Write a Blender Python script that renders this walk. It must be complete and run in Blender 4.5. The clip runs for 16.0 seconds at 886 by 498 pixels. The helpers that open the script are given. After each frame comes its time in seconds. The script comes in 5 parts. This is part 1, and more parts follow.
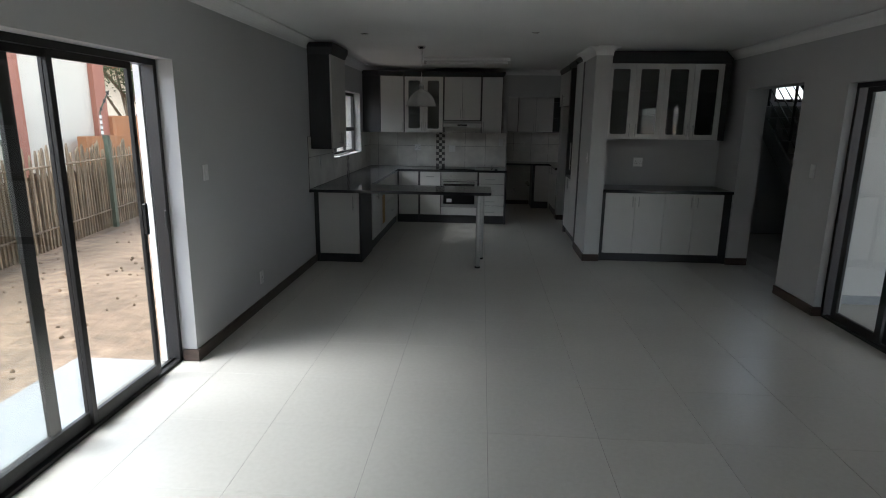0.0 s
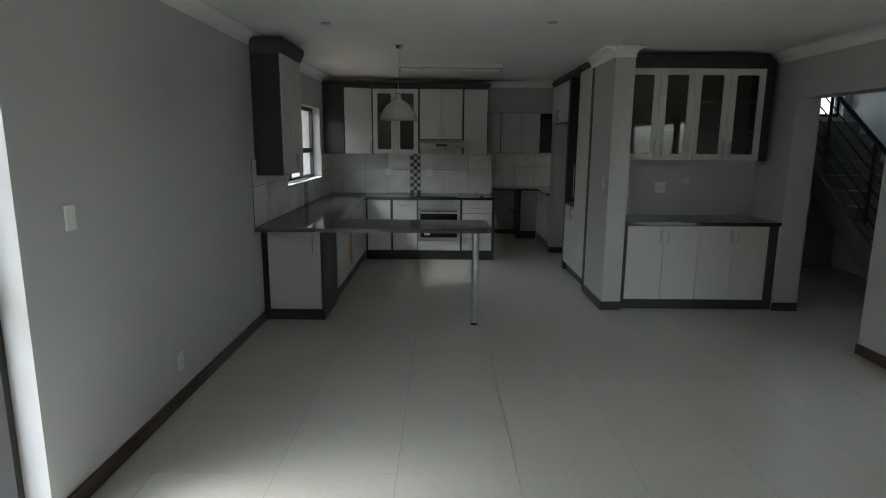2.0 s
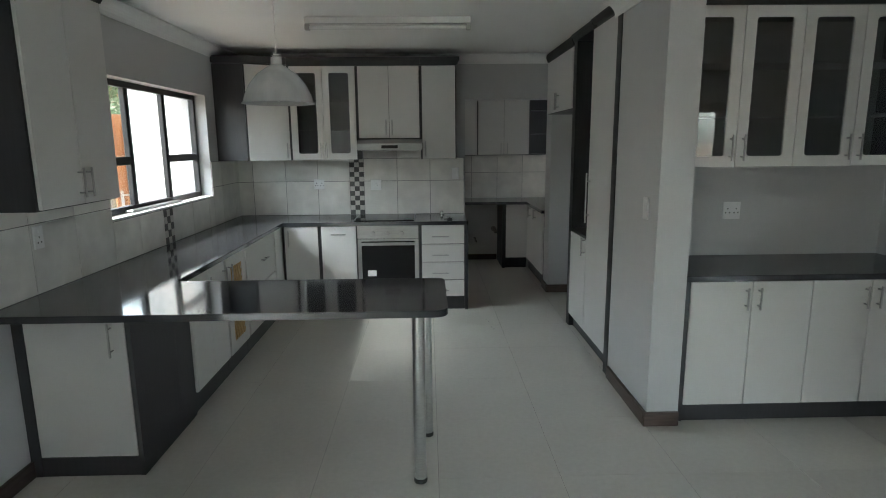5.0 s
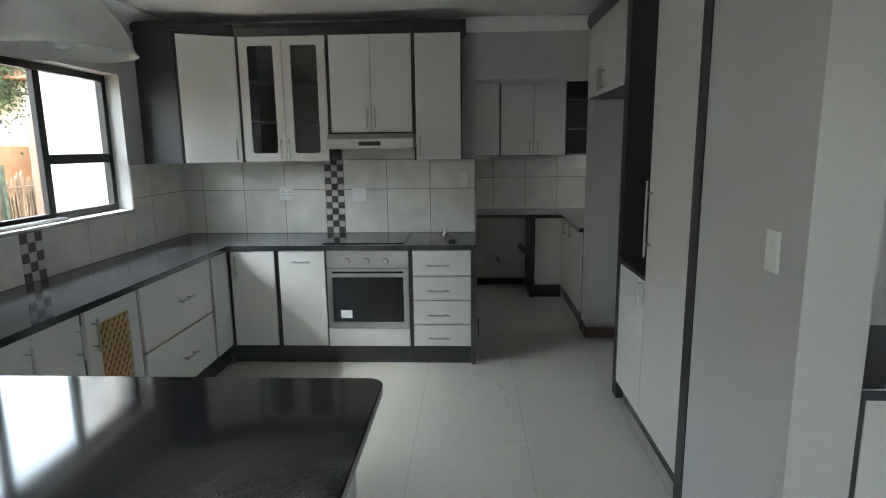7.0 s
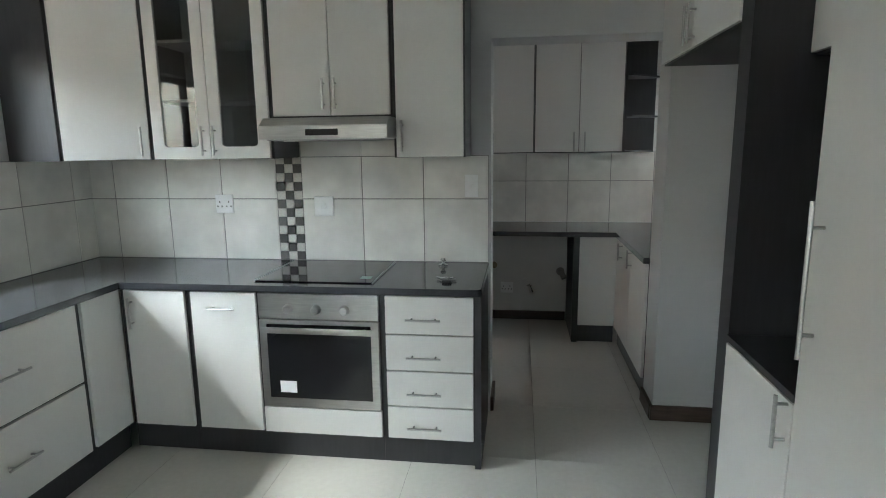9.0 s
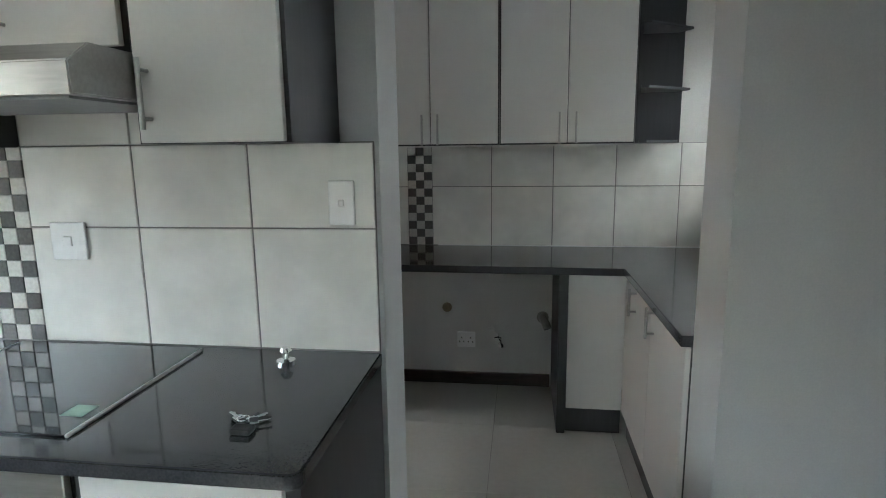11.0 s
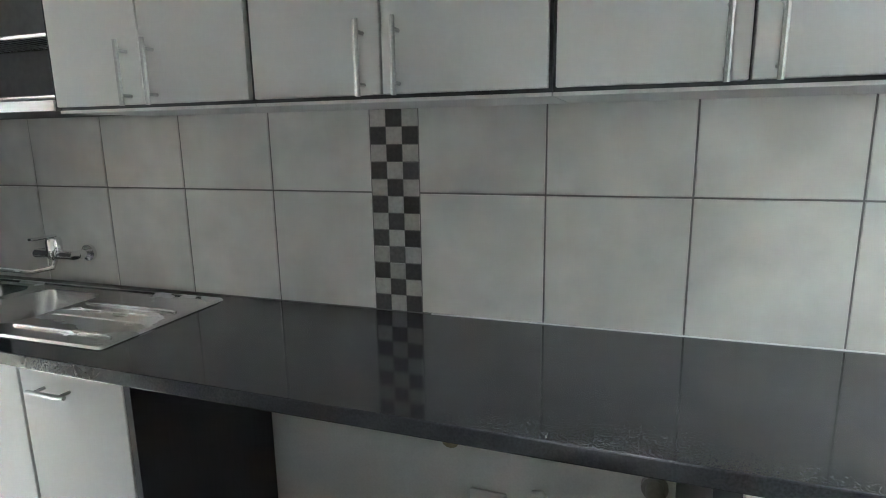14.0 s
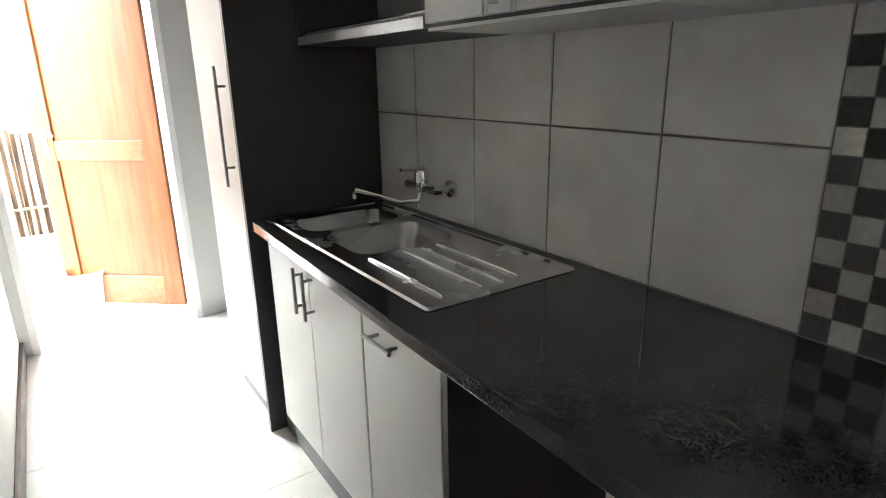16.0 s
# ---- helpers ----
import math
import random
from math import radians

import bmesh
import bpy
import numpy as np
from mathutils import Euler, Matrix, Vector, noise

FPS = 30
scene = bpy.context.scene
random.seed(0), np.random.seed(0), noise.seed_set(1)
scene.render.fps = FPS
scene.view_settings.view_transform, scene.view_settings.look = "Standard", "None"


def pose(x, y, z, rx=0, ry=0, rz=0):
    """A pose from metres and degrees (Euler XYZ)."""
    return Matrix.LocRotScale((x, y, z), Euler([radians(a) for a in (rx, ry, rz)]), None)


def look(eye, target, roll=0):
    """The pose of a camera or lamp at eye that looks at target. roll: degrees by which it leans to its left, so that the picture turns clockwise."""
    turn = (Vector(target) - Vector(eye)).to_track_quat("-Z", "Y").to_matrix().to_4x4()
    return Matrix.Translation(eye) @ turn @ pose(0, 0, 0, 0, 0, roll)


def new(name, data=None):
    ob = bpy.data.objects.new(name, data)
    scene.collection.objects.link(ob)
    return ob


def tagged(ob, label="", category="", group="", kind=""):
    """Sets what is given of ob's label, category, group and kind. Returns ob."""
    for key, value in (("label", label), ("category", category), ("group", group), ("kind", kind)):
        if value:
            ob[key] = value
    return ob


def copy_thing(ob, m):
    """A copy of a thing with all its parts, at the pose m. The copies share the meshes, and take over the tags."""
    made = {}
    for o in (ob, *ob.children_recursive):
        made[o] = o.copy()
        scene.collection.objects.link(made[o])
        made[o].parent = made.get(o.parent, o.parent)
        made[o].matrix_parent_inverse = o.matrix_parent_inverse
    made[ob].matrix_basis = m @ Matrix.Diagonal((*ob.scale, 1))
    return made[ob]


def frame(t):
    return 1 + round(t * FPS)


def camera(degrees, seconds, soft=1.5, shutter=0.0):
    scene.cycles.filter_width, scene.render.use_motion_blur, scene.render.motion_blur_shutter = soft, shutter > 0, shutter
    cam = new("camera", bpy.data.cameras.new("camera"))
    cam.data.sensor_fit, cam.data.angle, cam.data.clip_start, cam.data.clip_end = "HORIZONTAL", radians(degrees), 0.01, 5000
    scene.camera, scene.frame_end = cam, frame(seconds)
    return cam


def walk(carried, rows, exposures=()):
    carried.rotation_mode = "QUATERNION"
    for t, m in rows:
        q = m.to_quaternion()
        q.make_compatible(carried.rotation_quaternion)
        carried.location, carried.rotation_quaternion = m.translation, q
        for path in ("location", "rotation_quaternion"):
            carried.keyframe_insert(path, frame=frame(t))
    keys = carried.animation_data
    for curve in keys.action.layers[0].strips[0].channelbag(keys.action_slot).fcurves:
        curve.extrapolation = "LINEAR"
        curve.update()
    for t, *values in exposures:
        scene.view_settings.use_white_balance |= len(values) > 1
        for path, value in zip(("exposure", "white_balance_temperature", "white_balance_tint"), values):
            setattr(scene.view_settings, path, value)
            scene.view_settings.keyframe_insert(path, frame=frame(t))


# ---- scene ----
LENS = 75.55
PATH = [
    (0, -0.1029, -0.6156, 1.7109, 3.710, -12.699, 0.730),
    (0.5, -0.2215, -0.2637, 1.7094, 3.512, -11.364, 0.657),
    (1, -0.3362, 0.0654, 1.7052, 2.375, -10.887, 0.605),
    (1.5, -0.3765, 0.4668, 1.6888, 0.958, -10.551, 0.500),
    (2, -0.4286, 0.8722, 1.6619, -0.157, -10.492, 0.449),
    (2.5, -0.4302, 1.2864, 1.6489, -0.996, -10.447, 0.304),
    (3, -0.3748, 1.6971, 1.6511, -1.723, -10.411, 0.160),
    (3.5, -0.3082, 2.1256, 1.6406, -2.048, -10.337, 0.045),
    (4, -0.2310, 2.5598, 1.6618, -2.099, -10.467, -0.088),
    (6.5, 0.1980, 4.5476, 1.6308, 1.461, -10.447, -0.884),
    (7, 0.2873, 4.9243, 1.6025, 2.834, -10.148, -0.735),
    (7.5, 0.3729, 5.3050, 1.5948, 4.289, -10.072, -0.692),
    (8, 0.4183, 5.6704, 1.5951, 6.123, -10.155, -0.672),
    (10.5, 0.6492, 7.6301, 1.4867, 8.092, -10.139, -0.670),
    (11, 0.7209, 8.0609, 1.4911, 7.820, -10.165, -0.778),
    (11.5, 0.7861, 8.4847, 1.4811, 7.551, -10.213, -0.873),
    (12, 0.8349, 8.8602, 1.4662, 7.381, -10.304, -0.993),
    (12.5, 0.8729, 9.2100, 1.4462, 7.924, -10.108, -0.871),
    (13, 0.8593, 9.5006, 1.4307, 9.788, -10.061, -1.010),
    (13.5, 0.8218, 9.7552, 1.4219, 13.166, -10.470, -0.928),
    (14, 0.7727, 9.9690, 1.4146, 18.700, -11.326, -0.899),
    (14.5, 0.7244, 10.1345, 1.4129, 28.134, -12.095, -0.753),
    (15, 0.6723, 10.2116, 1.4002, 37.793, -12.918, -0.656),
    (15.5, 0.6065, 10.2644, 1.3738, 46.616, -14.923, -0.475),
    (16, 0.4789, 10.3607, 1.3839, 55.375, -16.811, -0.955),
]

def placed(x, y, z, yaw, pitch, roll):
    """A camera pose from a place, a heading to the left of +y, a pitch and a roll, in degrees."""
    a, p = radians(yaw), radians(pitch)
    ahead = Vector((-math.sin(a) * math.cos(p), math.cos(a) * math.cos(p), math.sin(p)))
    eye = Vector((x, y, z))
    return look(eye, eye + ahead, roll)


cam = camera(LENS, 16.0, soft=1.0)
EXPOSURES = [(0.0, 2.5, 6000, 8), (1.5, 2.86, 6050, 5), (3.0, 3.45, 6250, 3), (4.0, 3.86, 6150, 3), (7.0, 4.25, 6050, 2), (8.5, 4.65, 6050, 2), (10.5, 5.3, 5900, 1), (11.2, 5.3, 5900, 1), (12.0, 5.35, 5850, 1), (13.0, 5.82, 5850, 1), (13.5, 6.05, 5850, 1), (14.0, 6.22, 5800, 0), (14.5, 6.4, 5750, 0), (15.2, 6.32, 5750, 1), (16.0, 5.66, 6200, 4)]
walk(cam, [(row[0], placed(*row[1:])) for row in PATH], EXPOSURES)

# ---- light ----
SKY, SUN = 0.15, 0.75
world = bpy.data.worlds.new("overcast_sky")
scene.world = world
world.use_nodes = True
wn, wl = world.node_tree.nodes, world.node_tree.links
sky = wn.new("ShaderNodeTexSky")
sky.sky_type, sky.sun_disc = "NISHITA", False
sky.sun_elevation, sky.sun_rotation = radians(55), radians(250)
sky.air_density, sky.dust_density, sky.ozone_density = 1.0, 2.0, 1.0
cloud = wn.new("ShaderNodeHueSaturation")
cloud.inputs["Saturation"].default_value = 0.35
wl.new(sky.outputs["Color"], cloud.inputs["Color"])
wl.new(cloud.outputs["Color"], wn["Background"].inputs["Color"])
wn["Background"].inputs["Strength"].default_value = SKY
sun = new("sun", bpy.data.lights.new("sun", "SUN"))
sun.data.energy, sun.data.angle, sun.data.color = SUN, radians(30), (1.0, 0.975, 0.94)
sun.matrix_world = look((-6, -1.9, 8.4), (0, 0, 0))


# ---- materials ----
def tree(name):
    m = bpy.data.materials.new(name)
    m.use_nodes = True
    t = m.node_tree
    return m, t, t.nodes["Principled BSDF"]


def mixed(t, fac, a, b, how="MIX"):
    n = t.nodes.new("ShaderNodeMix")
    n.data_type, n.blend_type = "RGBA", how
    for k, v in ((0, fac), (6, a), (7, b)):
        if hasattr(v, "is_output"):
            t.links.new(v, n.inputs[k])
        else:
            n.inputs[k].default_value = v if k == 0 else (*v[:3], 1)
    return n.outputs[2]


def noise_of(t, where, scale, detail=4.0, stretch=None):
    n = t.nodes.new("ShaderNodeTexNoise")
    n.inputs["Scale"].default_value, n.inputs["Detail"].default_value = scale, detail
    if stretch:
        s = t.nodes.new("ShaderNodeMapping")
        s.inputs["Scale"].default_value = stretch
        t.links.new(where, s.inputs["Vector"])
        where = s.outputs[0]
    t.links.new(where, n.inputs["Vector"])
    return n.outputs["Fac"]


def ramp_of(t, fac, lo, hi):
    n = t.nodes.new("ShaderNodeMapRange")
    n.inputs["From Min"].default_value, n.inputs["From Max"].default_value = lo, hi
    t.links.new(fac, n.inputs["Value"])
    return n.outputs[0]


def stuff_of(name, a, b, rough=0.5, metal=0.0, fine=60.0, coarse=1.6, bump=0.1, each=0.0, stretch=None, wear=0.12, depth=0.002):
    """A surface that wanders between two colours at two scales, with relief and uneven gloss."""
    m, t, p = tree(name)
    where = t.nodes.new("ShaderNodeNewGeometry").outputs["Position"]
    f, c = noise_of(t, where, fine, 5.0, stretch), noise_of(t, where, coarse, 3.0)
    colour = mixed(t, ramp_of(t, f, 0.3, 0.7), a, b)
    shade = mixed(t, ramp_of(t, c, 0.3, 0.7), [1 - wear] * 3, [1 + wear * 0.5] * 3)
    colour = mixed(t, 1.0, colour, shade, "MULTIPLY")
    if each:
        rnd = t.nodes.new("ShaderNodeObjectInfo").outputs["Random"]
        own = mixed(t, rnd, [1 - each] * 3, [1 + each] * 3)
        colour = mixed(t, 1.0, colour, own, "MULTIPLY")
    t.links.new(colour, p.inputs["Base Color"])
    g = t.nodes.new("ShaderNodeMapRange")
    g.inputs["To Min"].default_value, g.inputs["To Max"].default_value = max(0.0, rough - 0.05), min(1.0, rough + 0.06)
    t.links.new(c, g.inputs["Value"])
    t.links.new(g.outputs[0], p.inputs["Roughness"])
    p.inputs["Metallic"].default_value = metal
    if bump:
        n = t.nodes.new("ShaderNodeBump")
        n.inputs["Strength"].default_value, n.inputs["Distance"].default_value = bump, depth
        t.links.new(f, n.inputs["Height"])
        t.links.new(n.outputs[0], p.inputs["Normal"])
    return m


def plain(name, colour, rough=0.4, metal=0.0):
    m, t, p = tree(name)
    p.inputs["Base Color"].default_value = (*colour, 1)
    p.inputs["Roughness"].default_value, p.inputs["Metallic"].default_value = rough, metal
    return m


def glass_of(name, tint, rough=0.0):
    """A thin pane: mostly clear, with the gloss of glass."""
    m, t, p = tree(name)
    t.nodes.remove(p)
    clear, gloss = t.nodes.new("ShaderNodeBsdfTransparent"), t.nodes.new("ShaderNodeBsdfGlossy")
    clear.inputs["Color"].default_value = (*tint, 1)
    gloss.inputs["Roughness"].default_value = rough
    f = t.nodes.new("ShaderNodeLayerWeight")
    p5, s5 = t.nodes.new("ShaderNodeMath"), t.nodes.new("ShaderNodeMath")
    p5.operation, s5.operation = "POWER", "MULTIPLY_ADD"
    p5.inputs[1].default_value = 5.0
    s5.inputs[1].default_value, s5.inputs[2].default_value = 0.92, 0.06
    t.links.new(f.outputs["Facing"], p5.inputs[0])
    t.links.new(p5.outputs[0], s5.inputs[0])
    mix = t.nodes.new("ShaderNodeMixShader")
    t.links.new(s5.outputs[0], mix.inputs[0])
    t.links.new(clear.outputs[0], mix.inputs[1])
    t.links.new(gloss.outputs[0], mix.inputs[2])
    t.links.new(mix.outputs[0], t.nodes["Material Output"].inputs["Surface"])
    return m


GREY_PAINT = stuff_of("grey_wall_paint", (0.49, 0.495, 0.495), (0.53, 0.53, 0.525), 0.55, fine=180, coarse=1.1, bump=0.12, wear=0.05)
PALE_PAINT = stuff_of("pale_wall_paint", (0.62, 0.61, 0.585), (0.68, 0.67, 0.645), 0.6, fine=160, coarse=1.3, bump=0.12, wear=0.07)
WHITE_PAINT = stuff_of("white_ceiling_paint", (0.83, 0.83, 0.82), (0.87, 0.87, 0.86), 0.75, fine=120, coarse=0.9, bump=0.08, wear=0.05)
REVEAL = stuff_of("white_plaster", (0.70, 0.70, 0.71), (0.78, 0.78, 0.78), 0.7, fine=90, coarse=2.0, bump=0.15, wear=0.08)
FLOOR_TILE = stuff_of("porcelain_floor_tile", (0.515, 0.50, 0.455), (0.55, 0.535, 0.49), 0.31, fine=35, coarse=1.2, bump=0.015, each=0.012, wear=0.06)
GROUT = stuff_of("floor_grout", (0.21, 0.20, 0.18), (0.27, 0.26, 0.235), 0.85, fine=220, bump=0.3)
WALL_TILE = stuff_of("glazed_wall_tile", (0.68, 0.665, 0.625), (0.76, 0.745, 0.705), 0.30, fine=7, coarse=3.5, bump=0.02, each=0.05, wear=0.10)
TILE_GROUT = stuff_of("wall_tile_grout", (0.20, 0.195, 0.185), (0.27, 0.26, 0.25), 0.9, fine=240, bump=0.3)
MOSAIC_DARK = stuff_of("dark_mosaic", (0.065, 0.062, 0.060), (0.11, 0.105, 0.10), 0.3, fine=90, each=0.35, bump=0.1)
MOSAIC_PALE = stuff_of("pale_mosaic", (0.52, 0.50, 0.46), (0.64, 0.62, 0.58), 0.3, fine=90, each=0.08, bump=0.1)
FRONT = stuff_of("white_melamine", (0.615, 0.608, 0.588), (0.63, 0.623, 0.603), 0.42, fine=90, coarse=1.2, bump=0.012, each=0.015, wear=0.03)
CHAR = stuff_of("charcoal_melamine", (0.033, 0.033, 0.036), (0.041, 0.041, 0.045), 0.42, fine=70, coarse=2.0, bump=0.06, wear=0.1, stretch=(1, 1, 0.1))
INSIDE = stuff_of("cabinet_lining", (0.29, 0.29, 0.295), (0.34, 0.34, 0.34), 0.5, fine=40, bump=0.02)
SKIRT = stuff_of("brown_skirting_tile", (0.050, 0.033, 0.026), (0.092, 0.064, 0.052), 0.35, fine=24, coarse=5, bump=0.05, stretch=(0.35, 0.35, 3), wear=0.2)
BRONZE = stuff_of("bronze_aluminium", (0.020, 0.019, 0.019), (0.030, 0.029, 0.028), 0.42, metal=0.2, fine=80, bump=0.03)
STEEL = stuff_of("brushed_steel", (0.46, 0.46, 0.455), (0.54, 0.54, 0.53), 0.30, metal=1.0, fine=120, coarse=4, bump=0.03, stretch=(0.1, 1, 1), wear=0.06)
SINK_STEEL = stuff_of("sink_steel", (0.62, 0.62, 0.61), (0.68, 0.68, 0.67), 0.26, metal=1.0, fine=60, coarse=5, bump=0.0, wear=0.06)
HANDLE = stuff_of("satin_steel", (0.40, 0.40, 0.395), (0.48, 0.48, 0.47), 0.36, metal=1.0, fine=150, coarse=6, bump=0.02, wear=0.05)
CHROME = plain("chrome", (0.78, 0.78, 0.78), 0.08, 1.0)
PLASTIC = stuff_of("white_plastic", (0.82, 0.82, 0.81), (0.86, 0.86, 0.855), 0.22, fine=30, bump=0.0, wear=0.03)
BLACK = plain("black_plastic", (0.012, 0.012, 0.012), 0.35)
BLACK_GLASS = plain("black_glass", (0.008, 0.008, 0.009), 0.04)
SHADE = stuff_of("frosted_pendant_glass", (0.58, 0.58, 0.57), (0.74, 0.74, 0.73), 0.22, metal=0.3, fine=14, coarse=5, bump=0.04, stretch=(1, 1, 0.1))
PANE = glass_of("window_glass", (0.95, 0.96, 0.95))
DIM_PANE = glass_of("cabinet_glass", (0.78, 0.79, 0.78))
LATTICE = stuff_of("pine_lattice", (0.42, 0.26, 0.10), (0.58, 0.38, 0.17), 0.5, fine=40, bump=0.15, stretch=(1, 1, 0.2))
DOOR_WOOD = stuff_of("varnished_meranti", (0.21, 0.080, 0.028), (0.30, 0.122, 0.045), 0.36, fine=30, coarse=2, bump=0.06, stretch=(1, 1, 0.08), wear=0.12)
RAIL_WOOD = stuff_of("varnished_meranti_rail", (0.27, 0.118, 0.046), (0.36, 0.165, 0.068), 0.34, fine=30, coarse=2, bump=0.06, stretch=(0.08, 1, 1), wear=0.1)
SAND = stuff_of("sandy_soil", (0.20, 0.135, 0.09), (0.42, 0.305, 0.205), 0.95, fine=11, coarse=0.9, bump=0.9, wear=0.45, depth=0.03)
SLAB = stuff_of("concrete_paving", (0.27, 0.285, 0.30), (0.36, 0.375, 0.39), 0.8, fine=40, coarse=2, bump=0.3, wear=0.15)
POLE = stuff_of("weathered_lath", (0.18, 0.13, 0.085), (0.40, 0.31, 0.205), 0.85, fine=25, coarse=4, bump=0.5, each=0.3, stretch=(1, 1, 0.15), wear=0.3)
REED = stuff_of("dark_reed", (0.055, 0.035, 0.02), (0.17, 0.11, 0.062), 0.9, fine=30, coarse=3, bump=0.4, stretch=(1, 1, 0.12), wear=0.35)
RAIL = stuff_of("green_steel", (0.075, 0.095, 0.065), (0.115, 0.14, 0.10), 0.6, fine=60, bump=0.1)
CREAM = stuff_of("cream_plaster", (0.77, 0.72, 0.61), (0.82, 0.77, 0.66), 0.85, fine=60, coarse=0.7, bump=0.2, wear=0.06)
SALMON = stuff_of("salmon_plaster", (0.42, 0.18, 0.125), (0.49, 0.225, 0.16), 0.85, fine=60, coarse=0.7, bump=0.2, wear=0.08)
ORANGE = stuff_of("orange_plaster", (0.48, 0.22, 0.10), (0.56, 0.27, 0.13), 0.85, fine=50, coarse=0.6, bump=0.25, wear=0.1)
ROOF = stuff_of("clay_roof_tile", (0.36, 0.13, 0.07), (0.48, 0.20, 0.11), 0.8, fine=20, each=0.2, bump=0.3)
LEAF = stuff_of("tree_leaves", (0.045, 0.075, 0.028), (0.095, 0.135, 0.055), 0.6, fine=6, coarse=0.8, bump=0.0, wear=0.35)
BARK = stuff_of("tree_bark", (0.10, 0.075, 0.05), (0.17, 0.13, 0.09), 0.9, fine=30, bump=0.6)
STONE = stuff_of("stair_stone", (0.16, 0.15, 0.14), (0.24, 0.23, 0.22), 0.35, fine=50, bump=0.05)


def granite():
    """Near-black polished granite with a fine grey grain."""
    m, t, p = tree("dark_granite")
    where = t.nodes.new("ShaderNodeNewGeometry").outputs["Position"]
    grain = noise_of(t, where, 210, 7)
    col = mixed(t, ramp_of(t, grain, 0.32, 0.68), (0.026, 0.027, 0.031), (0.044, 0.046, 0.052))
    t.links.new(col, p.inputs["Base Color"])
    p.inputs["Roughness"].default_value = 0.085
    p.inputs["IOR"].default_value = 1.6
    return m


GRANITE = granite()


# ---- making things ----
def empty(name, m, label, category, group=""):
    ob = new(name)
    ob.empty_display_size = 0.1
    ob.matrix_world = m
    return tagged(ob, label, category, group)


def made(name, bm, material, smooth=False):
    me = bpy.data.meshes.new(name)
    bmesh.ops.recalc_face_normals(bm, faces=bm.faces)
    bm.to_mesh(me)
    bm.free()
    me.materials.append(material)
    if smooth:
        for f in me.polygons:
            f.use_smooth = True
        me.set_sharp_from_angle(angle=radians(35))
    return new(name, me)


def part(name, bm, material, parent, label="", smooth=False):
    ob = made(name, bm, material, smooth)
    ob.parent = parent
    return tagged(ob, label)


def structure(name, bm, material, label="", smooth=False):
    return tagged(made(name, bm, material, smooth), label, kind="structure")


def block(bm, x0, x1, y0, y1, z0, z1):
    v = [bm.verts.new((x, y, z)) for z in (z0, z1) for x, y in ((x0, y0), (x1, y0), (x1, y1), (x0, y1))]
    for f in ((3, 2, 1, 0), (4, 5, 6, 7), (0, 1, 5, 4), (1, 2, 6, 5), (2, 3, 7, 6), (3, 0, 4, 7)):
        bm.faces.new([v[k] for k in f])
    return v


def box(x0, x1, y0, y1, z0, z1, bevel=0.0, steps=1):
    bm = bmesh.new()
    block(bm, x0, x1, y0, y1, z0, z1)
    if bevel:
        bmesh.ops.bevel(bm, geom=list(bm.edges), offset=bevel, segments=steps, affect="EDGES", profile=0.6)
    return bm


def boxes(*dims):
    bm = bmesh.new()
    for d in dims:
        block(bm, *d)
    return bm


def tube(bm, points, radius, sides=10, caps=True):
    """A round bar along points."""
    pts, rings = [Vector(p) for p in points], []
    for k, p in enumerate(pts):
        way = (pts[min(k + 1, len(pts) - 1)] - pts[max(k - 1, 0)]).normalized()
        side = way.orthogonal().normalized() if k == 0 else (side - way * side.dot(way)).normalized()
        up = way.cross(side)
        r = radius[k] if isinstance(radius, (list, tuple)) else radius
        rings.append([bm.verts.new(p + r * (math.cos(a) * side + math.sin(a) * up)) for a in (2 * math.pi * i / sides for i in range(sides))])
    for a, b in zip(rings, rings[1:]):
        for i in range(sides):
            bm.faces.new((a[i], a[(i + 1) % sides], b[(i + 1) % sides], b[i]))
    if caps:
        bm.faces.new(rings[0][::-1]), bm.faces.new(rings[-1])
    return bm


def turned(profile, sides=32, centre=(0, 0)):
    """A turned body from (radius, z) pairs."""
    bm = bmesh.new()
    rings = [[bm.verts.new((centre[0] + r * math.cos(2 * math.pi * i / sides), centre[1] + r * math.sin(2 * math.pi * i / sides), z)) for i in range(sides)] for r, z in profile]
    for a, b in zip(rings, rings[1:]):
        for i in range(sides):
            bm.faces.new((a[i], a[(i + 1) % sides], b[(i + 1) % sides], b[i]))
    return bm


def outline_slab(points, z0, z1, bevel=0.003):
    """A slab over a plan outline, its edges eased."""
    bm = bmesh.new()
    f = bm.faces.new([bm.verts.new((x, y, z0)) for x, y in points])
    top = bmesh.ops.extrude_face_region(bm, geom=[f])
    bmesh.ops.translate(bm, verts=[v for v in top["geom"] if isinstance(v, bmesh.types.BMVert)], vec=(0, 0, z1 - z0))
    if bevel:
        bmesh.ops.bevel(bm, geom=[e for e in bm.edges if abs(e.verts[0].co.z - e.verts[1].co.z) < 1e-6], offset=bevel, segments=2, affect="EDGES")
    return bm


def rounded(points, radii, steps=6):
    """A plan outline with the named corners rounded."""
    out = []
    n = len(points)
    for k, p in enumerate(points):
        r = radii.get(k, 0)
        if not r:
            out.append(p)
            continue
        p, a, b = Vector(p), Vector(points[k - 1]), Vector(points[(k + 1) % n])
        u, w = (a - p).normalized(), (b - p).normalized()
        c = p + (u + w) * r
        for i in range(steps + 1):
            t = i / steps * math.pi / 2
            out.append(tuple(c - w * r * math.cos(t) - u * r * math.sin(t)))
    return out


